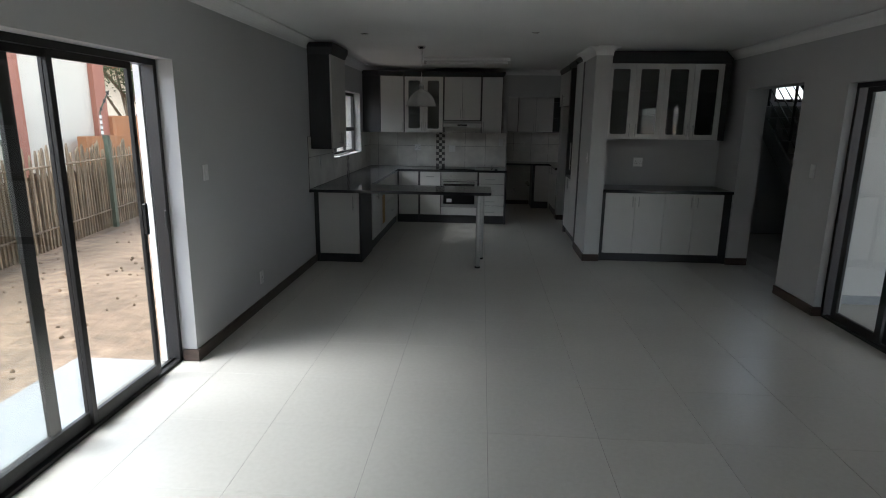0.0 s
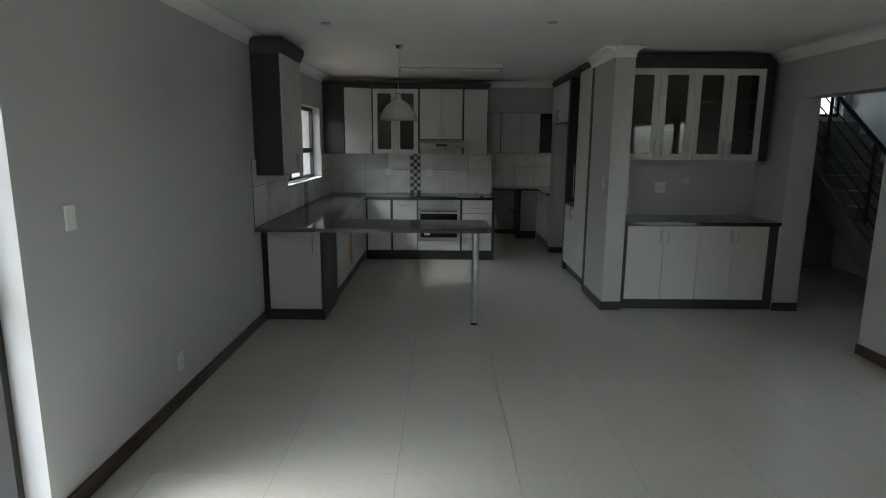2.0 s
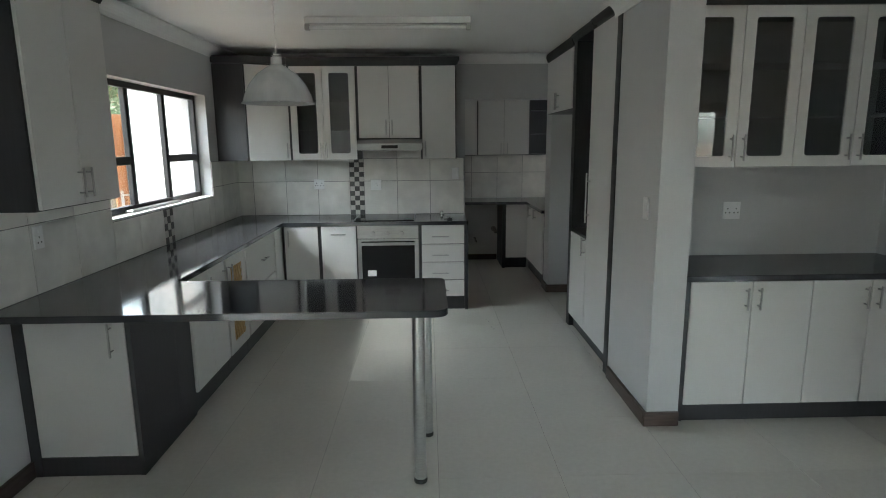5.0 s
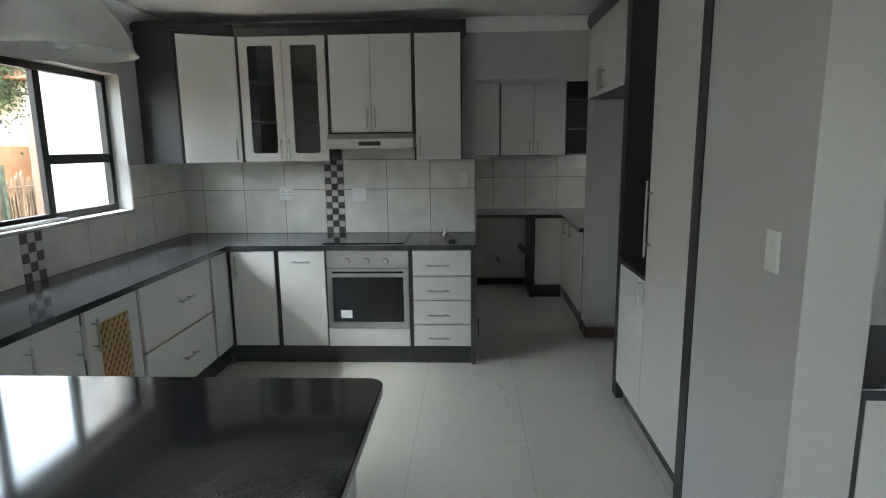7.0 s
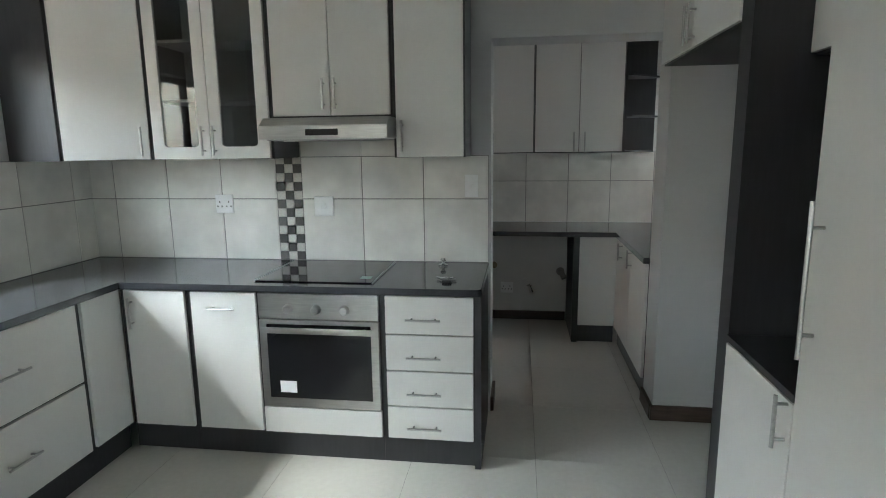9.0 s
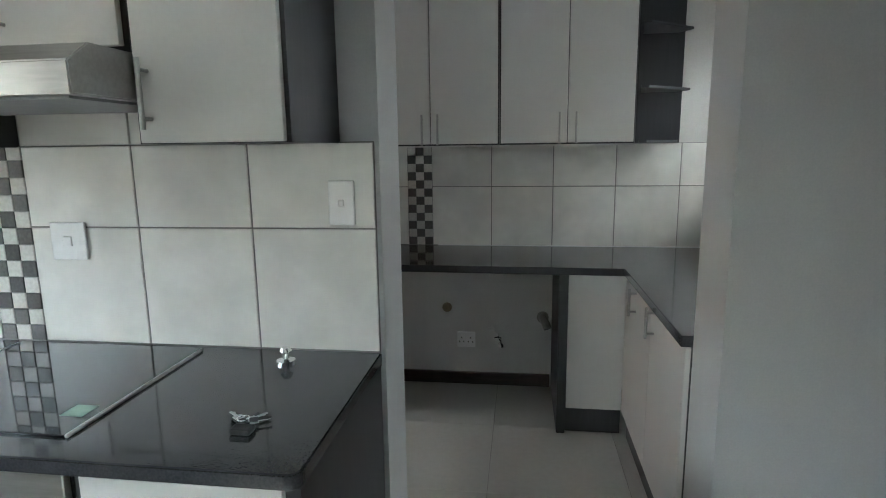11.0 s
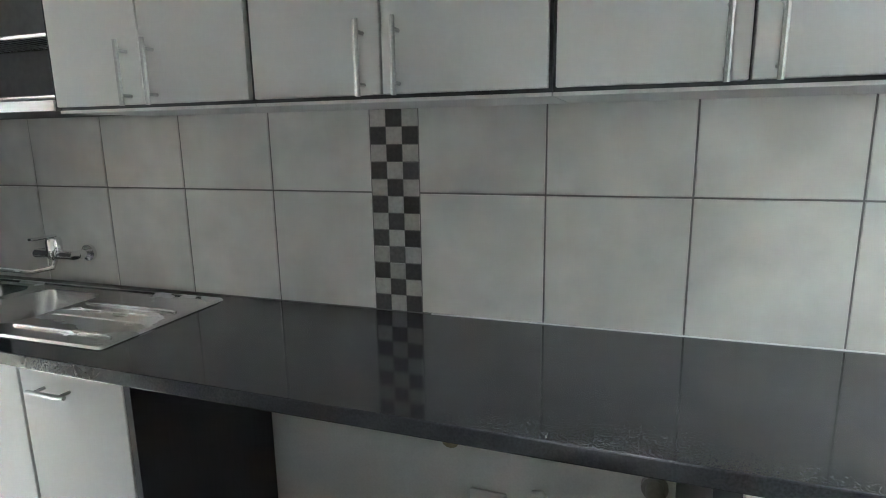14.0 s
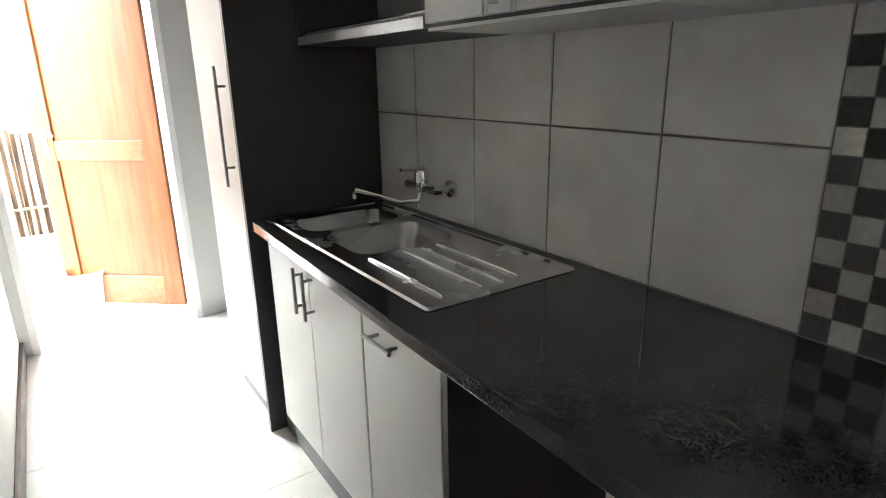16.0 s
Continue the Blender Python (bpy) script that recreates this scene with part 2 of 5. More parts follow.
def bar_handle(parent, x, z, length, upright=True, y=0.0, r=0.006, stand=0.032):
    """A round bar on two posts in front of a face at local y."""
    bm, h = bmesh.new(), length / 2
    end = (lambda s: (x, y - stand, z + s)) if upright else (lambda s: (x + s, y - stand, z))
    foot = (lambda s: (x, y, z + s)) if upright else (lambda s: (x + s, y, z))
    tube(bm, [end(-h), end(h)], r, 8)
    for s in (-h * 0.68, h * 0.68):
        tube(bm, [foot(s), end(s)], r * 0.8, 6)
    return part("handle", bm, HANDLE, parent, "brushed steel bar handle", True)


# Local axes of a cabinet: x along its width, the fronts at y = 0 looking to -y, z up.
def front(parent, x0, x1, z0, z1, handle=None, name="door", y=0.0, thick=0.018):
    d = part(name, box(x0 + 0.0025, x1 - 0.0025, y - thick, y, z0 + 0.002, z1 - 0.002, 0.0015), FRONT, parent)
    if handle:
        kind, hx, hz, length = handle
        bar_handle(d, hx, hz, length, kind == "v", y - thick)
    return d


def glazed_front(parent, x0, x1, z0, z1, handle=None, border=0.062):
    x0, x1, z0, z1 = x0 + 0.0025, x1 - 0.0025, z0 + 0.002, z1 - 0.002
    bm = bmesh.new()
    a, b, c, d = x0 + border, x1 - border, z0 + border, z1 - border
    for dims in ((x0, a, -0.02, 0, z0, z1), (b, x1, -0.02, 0, z0, z1), (a, b, -0.02, 0, z0, c), (a, b, -0.02, 0, d, z1)):
        block(bm, *dims)
    # eased inner corners
    s = 0.02
    for cx, cz, sx, sz in ((a, c, 1, 1), (b, c, -1, 1), (a, d, 1, -1), (b, d, -1, -1)):
        f, g = [bm.verts.new((cx + sx * u, -0.0195, cz + sz * w)) for u, w in ((0, 0), (s, 0), (0.3 * s, 0.3 * s), (0, s))], None
        bm.faces.new(f)
    door = part("door", bm, FRONT, parent, "white frame door with a glass pane")
    part("pane", box(a - 0.004, b + 0.004, -0.012, -0.008, c - 0.004, d + 0.004), DIM_PANE, door, "dark clear glass pane")
    if handle:
        kind, hx, hz, length = handle
        bar_handle(door, hx, hz, length, kind == "v", -0.02)
    return door


def carcass(parent, w, d, z0, z1, shelves=(), open_front=False, material=None):
    """A cabinet body behind its fronts: closed, or a shell with shelves."""
    material = material or CHAR
    if not open_front:
        return part("body", box(0, w, 0.001, d, z0, z1), material, parent)
    t = 0.018
    for n, dims in (("side", (0, t, 0.001, d, z0, z1)), ("side", (w - t, w, 0.001, d, z0, z1)), ("bottom", (t, w - t, 0.001, d, z0, z0 + t)), ("top", (t, w - t, 0.001, d, z1 - t, z1)), ("back", (t, w - t, d - 0.006, d, z0 + t, z1 - t))):
        part(n, box(*dims), INSIDE if n == "back" else material, parent)
    for z in shelves:
        part("shelf", box(t + 0.001, w - t - 0.001, 0.03, d - 0.008, z, z + 0.016), INSIDE, parent)


def crown(parent, w, d, z0, z1, out=0.03, left=True, right=True):
    """The charcoal cornice on top of wall cabinets, splayed outwards."""
    bm = bmesh.new()
    l, r = (-out if left else 0), (w + out if right else w)
    lo = [bm.verts.new(p) for p in ((0, -0.02, z0), (w, -0.02, z0), (w, d, z0), (0, d, z0))]
    mid = [bm.verts.new(p) for p in ((l, -0.02 - out, z0 + 0.6 * (z1 - z0)), (r, -0.02 - out, z0 + 0.6 * (z1 - z0)), (r, d, z0 + 0.6 * (z1 - z0)), (l, d, z0 + 0.6 * (z1 - z0)))]
    hi = [bm.verts.new((v.co.x, v.co.y, z1)) for v in mid]
    bm.faces.new(lo[::-1]), bm.faces.new(hi)
    for a, b in ((lo, mid), (mid, hi)):
        for i in range(4):
            bm.faces.new((a[i], a[(i + 1) % 4], b[(i + 1) % 4], b[i]))
    return part("cornice", bm, CHAR, parent, "charcoal cornice strip")


# ---- the shell ----
CEIL, WX, EX = 2.575, -2.10, 2.965
KY, SY = 9.612, 11.502


def wall_of(name, dims, material=None, label="smooth grey painted plaster wall"):
    return structure(name, boxes(*dims), material or GREY_PAINT, label)


wall_west = wall_of("wall_west", [(WX - 0.25, WX, -3.5, -0.45, 0, CEIL), (WX - 0.25, WX, -0.45, 3.10, 2.07, CEIL), (WX - 0.25, WX, 3.10, 7.08, 0, CEIL),
                                  (WX - 0.25, WX, 7.08, 8.845, 0, 1.18), (WX - 0.25, WX, 7.08, 8.845, 2.11, CEIL), (WX - 0.25, WX, 8.845, KY + 0.25, 0, CEIL)])
wall_east = wall_of("wall_east", [(EX, EX + 0.24, -3.5, 1.6, 0, CEIL), (EX, EX + 0.24, 1.6, 4.60, 2.06, CEIL), (EX, EX + 0.24, 4.60, 5.30, 0, CEIL),
                                  (EX, EX + 0.24, 5.30, 6.515, 2.11, CEIL), (EX, EX + 0.24, 6.515, 8.75, 0, CEIL)])
wall_south = wall_of("wall_south", [(WX - 0.25, EX + 0.24, -3.75, -3.5, 0, CEIL)])
wall_niche = wall_of("wall_niche", [(1.397, EX, 7.12, 7.30, 0, CEIL)])
wall_pier = wall_of("wall_pier", [(1.208, 1.397, 6.51, 7.30, 0, CEIL)])
wall_kitchen_east = wall_of("wall_kitchen_east", [(1.85, 2.05, 7.30, KY, 0, CEIL)])
wall_kitchen = wall_of("wall_kitchen", [(WX, 0.335, KY, KY + 0.25, 0, CEIL), (0.335, 1.262, KY, KY + 0.25, 2.12, CEIL), (1.262, 2.05, KY, KY + 0.25, 0, CEIL)])
wall_scullery_north = wall_of("wall_scullery_north", [(-3.27, 2.05, SY, SY + 0.25, 0, CEIL)], PALE_PAINT, "pale painted plaster wall of the scullery")
wall_scullery_east = wall_of("wall_scullery_east", [(1.83, 2.05, KY + 0.25, 10.05, 0, CEIL), (1.83, 2.05, 10.05, SY, 0, 1.205), (1.83, 2.05, 10.05, SY, 2.12, CEIL)], PALE_PAINT, "pale painted plaster wall with a window opening")
wall_scullery_west = wall_of("wall_scullery_west", [(-3.27, -3.02, KY, 10.13, 0, CEIL), (-3.27, -3.02, 10.13, 10.985, 2.08, CEIL), (-3.27, -3.02, 10.985, SY, 0, CEIL)])
wall_scullery_south = wall_of("wall_scullery_south", [(-3.02, WX - 0.25, KY, KY + 0.25, 0, CEIL), (-3.02, -1.2, KY + 0.25, 10.08, 0, CEIL)], PALE_PAINT, "pale painted plaster wall beside the back door")
# The second box, on the east, is unseen and added to hold back light.
wall_patio = wall_of("wall_patio", [(EX + 0.24, 6.2, 5.0, 5.2, 0, CEIL), (6.2, 6.4, -1.0, 5.0, 0, 2.0)], PALE_PAINT, "pale plastered patio wall, with an unseen east side added to dim the patio")
# Unseen wall, added to block sky light from the scullery window.
wall_yard = wall_of("wall_yard", [(3.1, 3.3, 8.95, 16.0, -0.14, 3.5)], GREY_PAINT, "unseen grey wall added to shade the scullery window")
wall_hall = wall_of("wall_hall", [(6.2, 6.4, 5.0, 8.95, 0, 5.2), (EX, 4.35, 8.75, 8.95, 0, 5.2), (4.35, 4.95, 8.75, 8.95, 0, 2.05), (4.35, 4.95, 8.75, 8.95, 4.3, 5.2), (4.95, 6.2, 8.75, 8.95, 0, 5.2),
                                  (2.05, EX, 7.43, 7.53, 0, CEIL), (3.5, 6.2, 6.2, 6.3, CEIL + 0.12, 5.2), (3.4, 3.5, 6.2, 8.75, CEIL + 0.12, 5.2), (5.06, 5.20, 6.3, 8.75, 0, 5.2)])

# The stretch over the patio is unseen, extended east to darken the patio.
ceiling = structure("ceiling", boxes((WX - 0.25, EX + 0.24, -3.75, 7.53, CEIL, CEIL + 0.12), (WX - 0.25, 2.05, 7.53, SY + 0.25, CEIL, CEIL + 0.12), (-3.27, WX - 0.25, KY, SY + 0.25, CEIL, CEIL + 0.12),
                                     (EX + 0.24, 6.4, 5.0, 6.3, CEIL, CEIL + 0.12), (EX + 0.24, 6.4, -1.0, 5.0, CEIL, CEIL + 0.12), (EX + 0.24, 3.5, 6.3, 8.75, CEIL, CEIL + 0.12), (3.4, 6.4, 6.2, 8.95, 5.2, 5.3)), WHITE_PAINT, "white painted plasterboard ceiling")


# Out of view; the overhangs are added and sized to cut light at each window.
roof = structure("roof", boxes((WX - 0.75, EX + 0.24, -4.2, 5.5, CEIL + 0.121, CEIL + 0.20), (WX - 0.9, EX + 0.24, 5.5, KY + 0.3, CEIL + 0.121, CEIL + 0.20), (-3.3, 2.68, KY + 0.3, SY + 0.7, CEIL + 0.121, CEIL + 0.20), (2.05, EX + 0.24, KY - 1.2, KY + 0.3, CEIL + 0.121, CEIL + 0.20)), ROOF, "unseen clay-coloured roof slab, its eaves added to shade the windows")


def cove(runs, name):
    """A coved cornice along runs of (x0, y0, x1, y1), the wall on the left of the way."""
    bm = bmesh.new()
    prof = [(0.0, 0.0), (0.008, 0.0)] + [(0.008 + 0.082 * (1 - math.cos(a)), 0.1 - 0.012 - 0.078 * (1 - math.sin(a))) for a in (math.pi / 2 * k / 6 for k in range(7))] + [(0.095, 0.088), (0.095, 0.1), (0, 0.1)]
    for x0, y0, x1, y1 in runs:
        w = Vector((x1 - x0, y1 - y0)).normalized()
        n = Vector((w.y, -w.x))
        ends = [[bm.verts.new((px + n.x * d, py + n.y * d, CEIL - 0.1 + h - 0.001)) for d, h in prof] for px, py in ((x0, y0), (x1, y1))]
        for i in range(len(prof)):
            j = (i + 1) % len(prof)
            bm.faces.new((ends[0][i], ends[0][j], ends[1][j], ends[1][i]))
        bm.faces.new(ends[0][::-1]), bm.faces.new(ends[1])
    return structure(name, bm, WHITE_PAINT, "white coved plaster cornice")


cove([(WX, -3.5, WX, KY), (WX, KY, 1.85, KY), (1.85, KY, 1.85, 7.43), (1.208, 7.40, 1.208, 6.51), (1.208, 6.51, 1.397, 6.51), (1.397, 6.51, 1.397, 7.12), (1.397, 7.12, EX, 7.12), (EX, 7.12, EX, -3.5), (EX, -3.5, WX, -3.5)], "cornice")


def skirting(runs, name="baseboard", high=0.088, deep=0.02, material=None):
    for x0, y0, x1, y1 in runs:
        w = Vector((x1 - x0, y1 - y0))
        n = Vector((w.y, -w.x)).normalized()
        L = w.length
        bm = box(0, L, -deep, 0, 0.001, high, 0.004, 2)
        m = Matrix(((w.x / L, -n.x, 0, x0), (w.y / L, -n.y, 0, y0), (0, 0, 1, 0), (0, 0, 0, 1)))
        bm.transform(m)
        structure(name, bm, material or SKIRT, "dark brown tiled skirting")


skirting([(WX, 3.10, WX, 6.10), (WX, -3.5, WX, -0.45), (WX - 0.10, 3.10, WX + 0.02, 3.10), (1.208, 7.22, 1.208, 6.51), (1.188, 6.51, 1.397, 6.51), (EX - 0.02, 6.515, EX + 0.24, 6.515), (EX, 5.30, EX, 4.60), (EX, 1.6, EX, -3.5),
          (EX - 0.02, 4.60, EX + 0.10, 4.60)])
skirting([(1.262, KY + 0.25, 1.262, KY), (1.246, KY, 1.85, KY), (0.335, KY, 0.335, KY + 0.25), (1.85, KY, 1.85, 8.54)])
skirting([(-0.32, SY, 0.91, SY)], high=0.08)
skirting([(-1.2, 10.08, -3.02, 10.08)])
skirting([(EX + 0.24, 5.0, 6.2, 5.0)], material=SLAB)

ground = structure("ground", boxes((-400, 400, -400, 400, -0.6, -0.14)), SAND, "bare sandy ground with small stones")
floor = structure("floor", boxes((-2.4, 3.27, -3.75, 7.53, -0.14, -0.0015), (3.27, 6.4, -1.0, 8.95, -0.14, -0.0015), (-2.4, 2.05, 7.53, 9.6, -0.14, -0.0015), (-3.27, 2.05, 9.6, 11.75, -0.14, -0.0015)), GROUT, "grey grout bed of the floor")
paving = structure("pavement", box(-3.08, WX - 0.25, -0.9, 3.19, -0.16, -0.05, 0.01), SLAB, "pale concrete step outside the sliding door")
paving_back = structure("pavement", box(-5.2, -3.27, 9.7, 11.6, -0.16, -0.03, 0.01), SLAB, "pale concrete landing outside the back door")

# ---- doors and windows ----
def sliding_panel(parent, x, y0, y1, z0, z1, handle_at=None, s=0.062):
    """One aluminium sash with its pane, in the plane x."""
    t = 0.012
    sash = part("stile", box(x - t, x + t, y1 - s, y1, z0, z1, 0.002), BRONZE, parent)
    part("stile", box(x - t, x + t, y0, y0 + s, z0, z1, 0.002), BRONZE, parent)
    part("rail", box(x - t, x + t, y0 + s, y1 - s, z0, z0 + 0.07), BRONZE, parent)
    part("rail", box(x - t, x + t, y0 + s, y1 - s, z1 - 0.04, z1), BRONZE, parent)
    pane = part("pane", box(x - 0.003, x + 0.003, y0 + s - 0.005, y1 - s + 0.005, z0 + 0.065, z1 - 0.035), PANE, sash, "clear glass pane")
    pane.visible_shadow = False
    if handle_at:
        part("handle", box(x + t, x + t + 0.026, handle_at - 0.014, handle_at + 0.014, 0.98, 1.18, 0.006), BLACK, sash, "black pull handle")
    return sash


def sliding_door(name, x, y0, y1, top, panels, label):
    ob = tagged(new(name), label, "sliding door", kind="structure")
    part("frame", boxes((x - 0.046, x + 0.034, y0, y1, -0.004, 0.022), (x - 0.046, x + 0.034, y0, y0 + 0.036, 0.022, top - 0.04), (x - 0.046, x + 0.034, y1 - 0.036, y1, 0.022, top - 0.04), (x - 0.046, x + 0.034, y0, y1, top - 0.04, top - 0.001),
                        (x - 0.012, x - 0.006, y0 + 0.036, y1 - 0.036, 0.022, 0.034)), BRONZE, ob)
    for dx, a, b, h, s in panels:
        sliding_panel(ob, x + dx, a, b, 0.03, top - 0.042, h, s)
    return ob


door_1 = sliding_door("door_1", -2.245, -0.448, 3.097, 2.069, [(-0.032, 0.40, 1.968, None, 0.075), (-0.007, 1.10, 2.180, None, 0.036), (0.018, 2.144, 2.830, 2.806, 0.038), (-0.032, -0.40, 0.45, None, 0.06)], "dark aluminium sliding door to the yard, slid partly open")
part("latch_plate", box(-2.207, -2.193, 3.025, 3.051, 0.98, 1.10, 0.003), BLACK, door_1, "black latch keep")
structure("trim", boxes((WX - 0.25, -2.307, 3.065, 3.0995, 0, 2.069)), REVEAL, "white plastered outer reveal")
door_2 = sliding_door("door_2", 3.08, 1.602, 4.598, 2.059, [(-0.02, 3.83, 4.475, None, 0.07), (0.03, 1.64, 3.90, None, 0.07)], "dark aluminium sliding door to the patio, closed")


def casement_window(name, m, w, h, lights, label):
    """An aluminium window in the plane y = 0 of m; lights: (x0, x1, transom heights)."""
    ob = tagged(new(name), label, "window", kind="structure")
    ob.matrix_world = m
    s = 0.042
    part("window_frame", boxes((0, w, -0.022, 0.022, 0, s), (0, w, -0.022, 0.022, h - s, h), (0, s, -0.022, 0.022, s, h - s), (w - s, w, -0.022, 0.022, s, h - s)), BRONZE, ob)
    for k, (x0, x1, cuts) in enumerate(lights):
        if k:
            part("mullion", box(x0 - 0.028, x0 + 0.028, -0.019, 0.019, s, h - s, 0.003), BRONZE, ob)
        zs = [s, *cuts, h - s]
        for n, (a, b) in enumerate(zip(zs, zs[1:])):
            if n:
                part("transom", box(x0 + 0.028, x1 - 0.028, -0.0185, 0.0185, a - 0.03, a + 0.03, 0.003), BRONZE, ob)
            lo, hi = x0 + (0.028 if k else s), x1 - (0.028 if k < len(lights) - 1 else s)
            p = part("pane", box(lo - 0.004, hi + 0.004, -0.003, 0.003, a - 0.004, b + 0.004), PANE, ob, "clear glass pane")
            p.visible_shadow = False
    return ob


window_1 = casement_window("window_1", pose(-2.22, 7.082, 1.196, 0, 0, 90), 1.761, 0.912, [(0, 0.55, (0.36,)), (0.55, 1.13, ()), (1.13, 1.761, (0.36,))], "dark aluminium kitchen window with six panes")
structure("window_sill", boxes((-2.345, -2.092, 7.082, 8.843, 1.1805, 1.1955)), REVEAL, "white tiled window sill")
part("sill_track", box(0.36, 1.16, -0.085, -0.024, 0.0, 0.018, 0.004), HANDLE, window_1, "silvery aluminium sill track")
window_2 = casement_window("window_2", pose(2.012, SY - 0.004, 1.222, 0, 0, -90), 1.445, 0.896, [(0, 0.72, ()), (0.72, 1.445, ())], "dark aluminium scullery window")
structure("window_sill", boxes((1.822, 2.04, 10.052, SY - 0.002, 1.2055, 1.2215)), REVEAL, "white tiled window sill")
window_3 = casement_window("window_3", pose(4.351, 8.85, 2.051, 0, 0, 0), 0.598, 2.248, [(0, 0.598, (0.75, 1.5))], "tall narrow staircase window")

# ---- back door ----
door_3 = tagged(new("door_3"), "varnished reddish wooden panel door standing open outwards", "door", kind="structure")
door_3.matrix_world = pose(-3.27, 10.945, 0.0, 0, 0, -132)
leaf_w, leaf_h = 0.80, 2.03
part("stile", box(0, 0.115, -0.02, 0.02, 0.01, leaf_h, 0.003), DOOR_WOOD, door_3)
part("stile", box(leaf_w - 0.115, leaf_w, -0.02, 0.02, 0.01, leaf_h, 0.003), DOOR_WOOD, door_3)
for a, b in ((0.01, 0.20), (0.93, 1.05), (leaf_h - 0.12, leaf_h)):
    part("rail", box(0.115, leaf_w - 0.115, -0.02, 0.02, a, b, 0.003), RAIL_WOOD, door_3)
for a, b in ((0.20, 0.93), (1.05, leaf_h - 0.12)):
    part("panel", box(0.112, leaf_w - 0.112, -0.005, 0.005, a - 0.003, b + 0.003), DOOR_WOOD, door_3)
lock = part("lock_plate", boxes((leaf_w - 0.075, leaf_w - 0.04, 0.02, 0.024, 0.95, 1.13), (leaf_w - 0.075, leaf_w - 0.04, -0.024, -0.02, 0.95, 1.13)), STEEL, door_3, "steel lock plate")
part("door_handle", tube(tube(bmesh.new(), [(leaf_w - 0.057, 0.02, 1.08), (leaf_w - 0.057, 0.06, 1.08), (leaf_w - 0.16, 0.062, 1.08)], 0.009, 8), [(leaf_w - 0.057, -0.02, 1.08), (leaf_w - 0.057, -0.06, 1.08), (leaf_w - 0.16, -0.062, 1.08)], 0.009, 8), STEEL, lock, "steel lever handle", True)
structure("trim", boxes((-3.275, -3.015, 10.95, 10.985, 0, 2.08), (-3.275, -3.015, 10.13, 10.165, 0, 2.08), (-3.275, -3.015, 10.165, 10.95, 2.045, 2.08)), REVEAL, "white door frame")

# ---- kitchen: worktops ----
TOP = 0.905
wt = [(WX + 0.001, 5.915), (0.022, 5.915), (0.022, 6.575), (-1.492, 6.575), (-1.492, 8.965), (0.326, 8.965), (0.326, KY - 0.012), (WX + 0.001, KY - 0.012)]
worktop = tagged(made("worktop", outline_slab(rounded(wt, {1: 0.06, 2: 0.05, 5: 0.03}), TOP - 0.034, TOP, 0.004), GRANITE), "polished dark granite kitchen worktop with a breakfast peninsula", "worktop")

breakfast_leg = empty("table_leg", pose(-0.12, 5.995, 0), "chrome tube leg holding up the peninsula worktop", "leg", "peninsula legs")
part("tube", turned([(0.0, 0.02), (0.03, 0.02), (0.03, TOP - 0.04), (0.0, TOP - 0.04)], 24), STEEL, breakfast_leg, "", True)
part("foot", turned([(0.0, 0.0), (0.033, 0.0), (0.034, 0.012), (0.03, 0.022), (0.0, 0.022)], 24), BLACK, breakfast_leg, "black rubber foot", True)
part("flange", turned([(0.0, TOP - 0.042), (0.042, TOP - 0.042), (0.045, TOP - 0.0345), (0.0, TOP - 0.0345)], 24), CHROME, breakfast_leg, "", True)
copy_thing(breakfast_leg, pose(-0.085, 6.455, 0))

# ---- kitchen: base units ----
KZ, DT = 0.14, 0.866


pen = empty("peninsula_cabinet", pose(-2.098, 6.12, 0), "white kitchen cabinet with charcoal sides under the peninsula", "cabinet", "kitchen base cabinets")
carcass(pen, 0.543, 0.45, 0.105, TOP - 0.035)
front(pen, 0.052, 0.542, 0.105, DT, ("v", 0.475, 0.73, 0.17))
part("side_panel", box(0.0, 0.051, -0.02, 0.0005, 0.0, TOP - 0.035), CHAR, pen)
part("side_panel", box(0.544, 0.568, -0.02, 0.45, 0.0, TOP - 0.035), CHAR, pen)
part("side_panel", box(0.544, 0.568, 0.451, 0.645, 0.0, TOP - 0.035), CHAR, pen)
part("kickboard", box(0.052, 0.543, -0.016, 0.0, 0, 0.102), CHAR, pen)


def base_unit(name, m, w, fronts, label, d=0.56, group="kitchen base cabinets", top=TOP - 0.035, z0=KZ, kick_in=0.012):
    ob = empty(name, m, label, "cabinet", group)
    carcass(ob, w, d, z0, top)
    for f in fronts:
        front(ob, *f)
    part("kickboard", box(0, w, kick_in, kick_in + 0.016, 0, z0 - 0.003), CHAR, ob)
    return ob


FX = -1.532
base_unit("base_cabinet", pose(FX, 6.77, 0, 0, 0, 90), 0.622, [(0.004, 0.31, KZ, DT, ("v", 0.27, 0.74, 0.16)), (0.31, 0.606, KZ, DT, ("v", 0.565, 0.74, 0.16))], "white two-door base cabinet under the window")
lat = empty("lattice_cabinet", pose(FX, 7.395, 0, 0, 0, 90), "white base cabinet whose door has a diagonal pine lattice", "cabinet", "kitchen base cabinets")
carcass(lat, 0.447, 0.56, KZ, TOP - 0.035)
ld = part("door", boxes((0.015, 0.105, -0.018, 0, KZ, DT - 0.002), (0.35, 0.434, -0.018, 0, KZ, DT - 0.002), (0.105, 0.35, -0.018, 0, KZ, KZ + 0.08), (0.105, 0.35, -0.018, 0, DT - 0.085, DT - 0.002)), FRONT, lat)
bm = bmesh.new()
lo, hi = Vector((0.105, KZ + 0.08)), Vector((0.35, DT - 0.085))
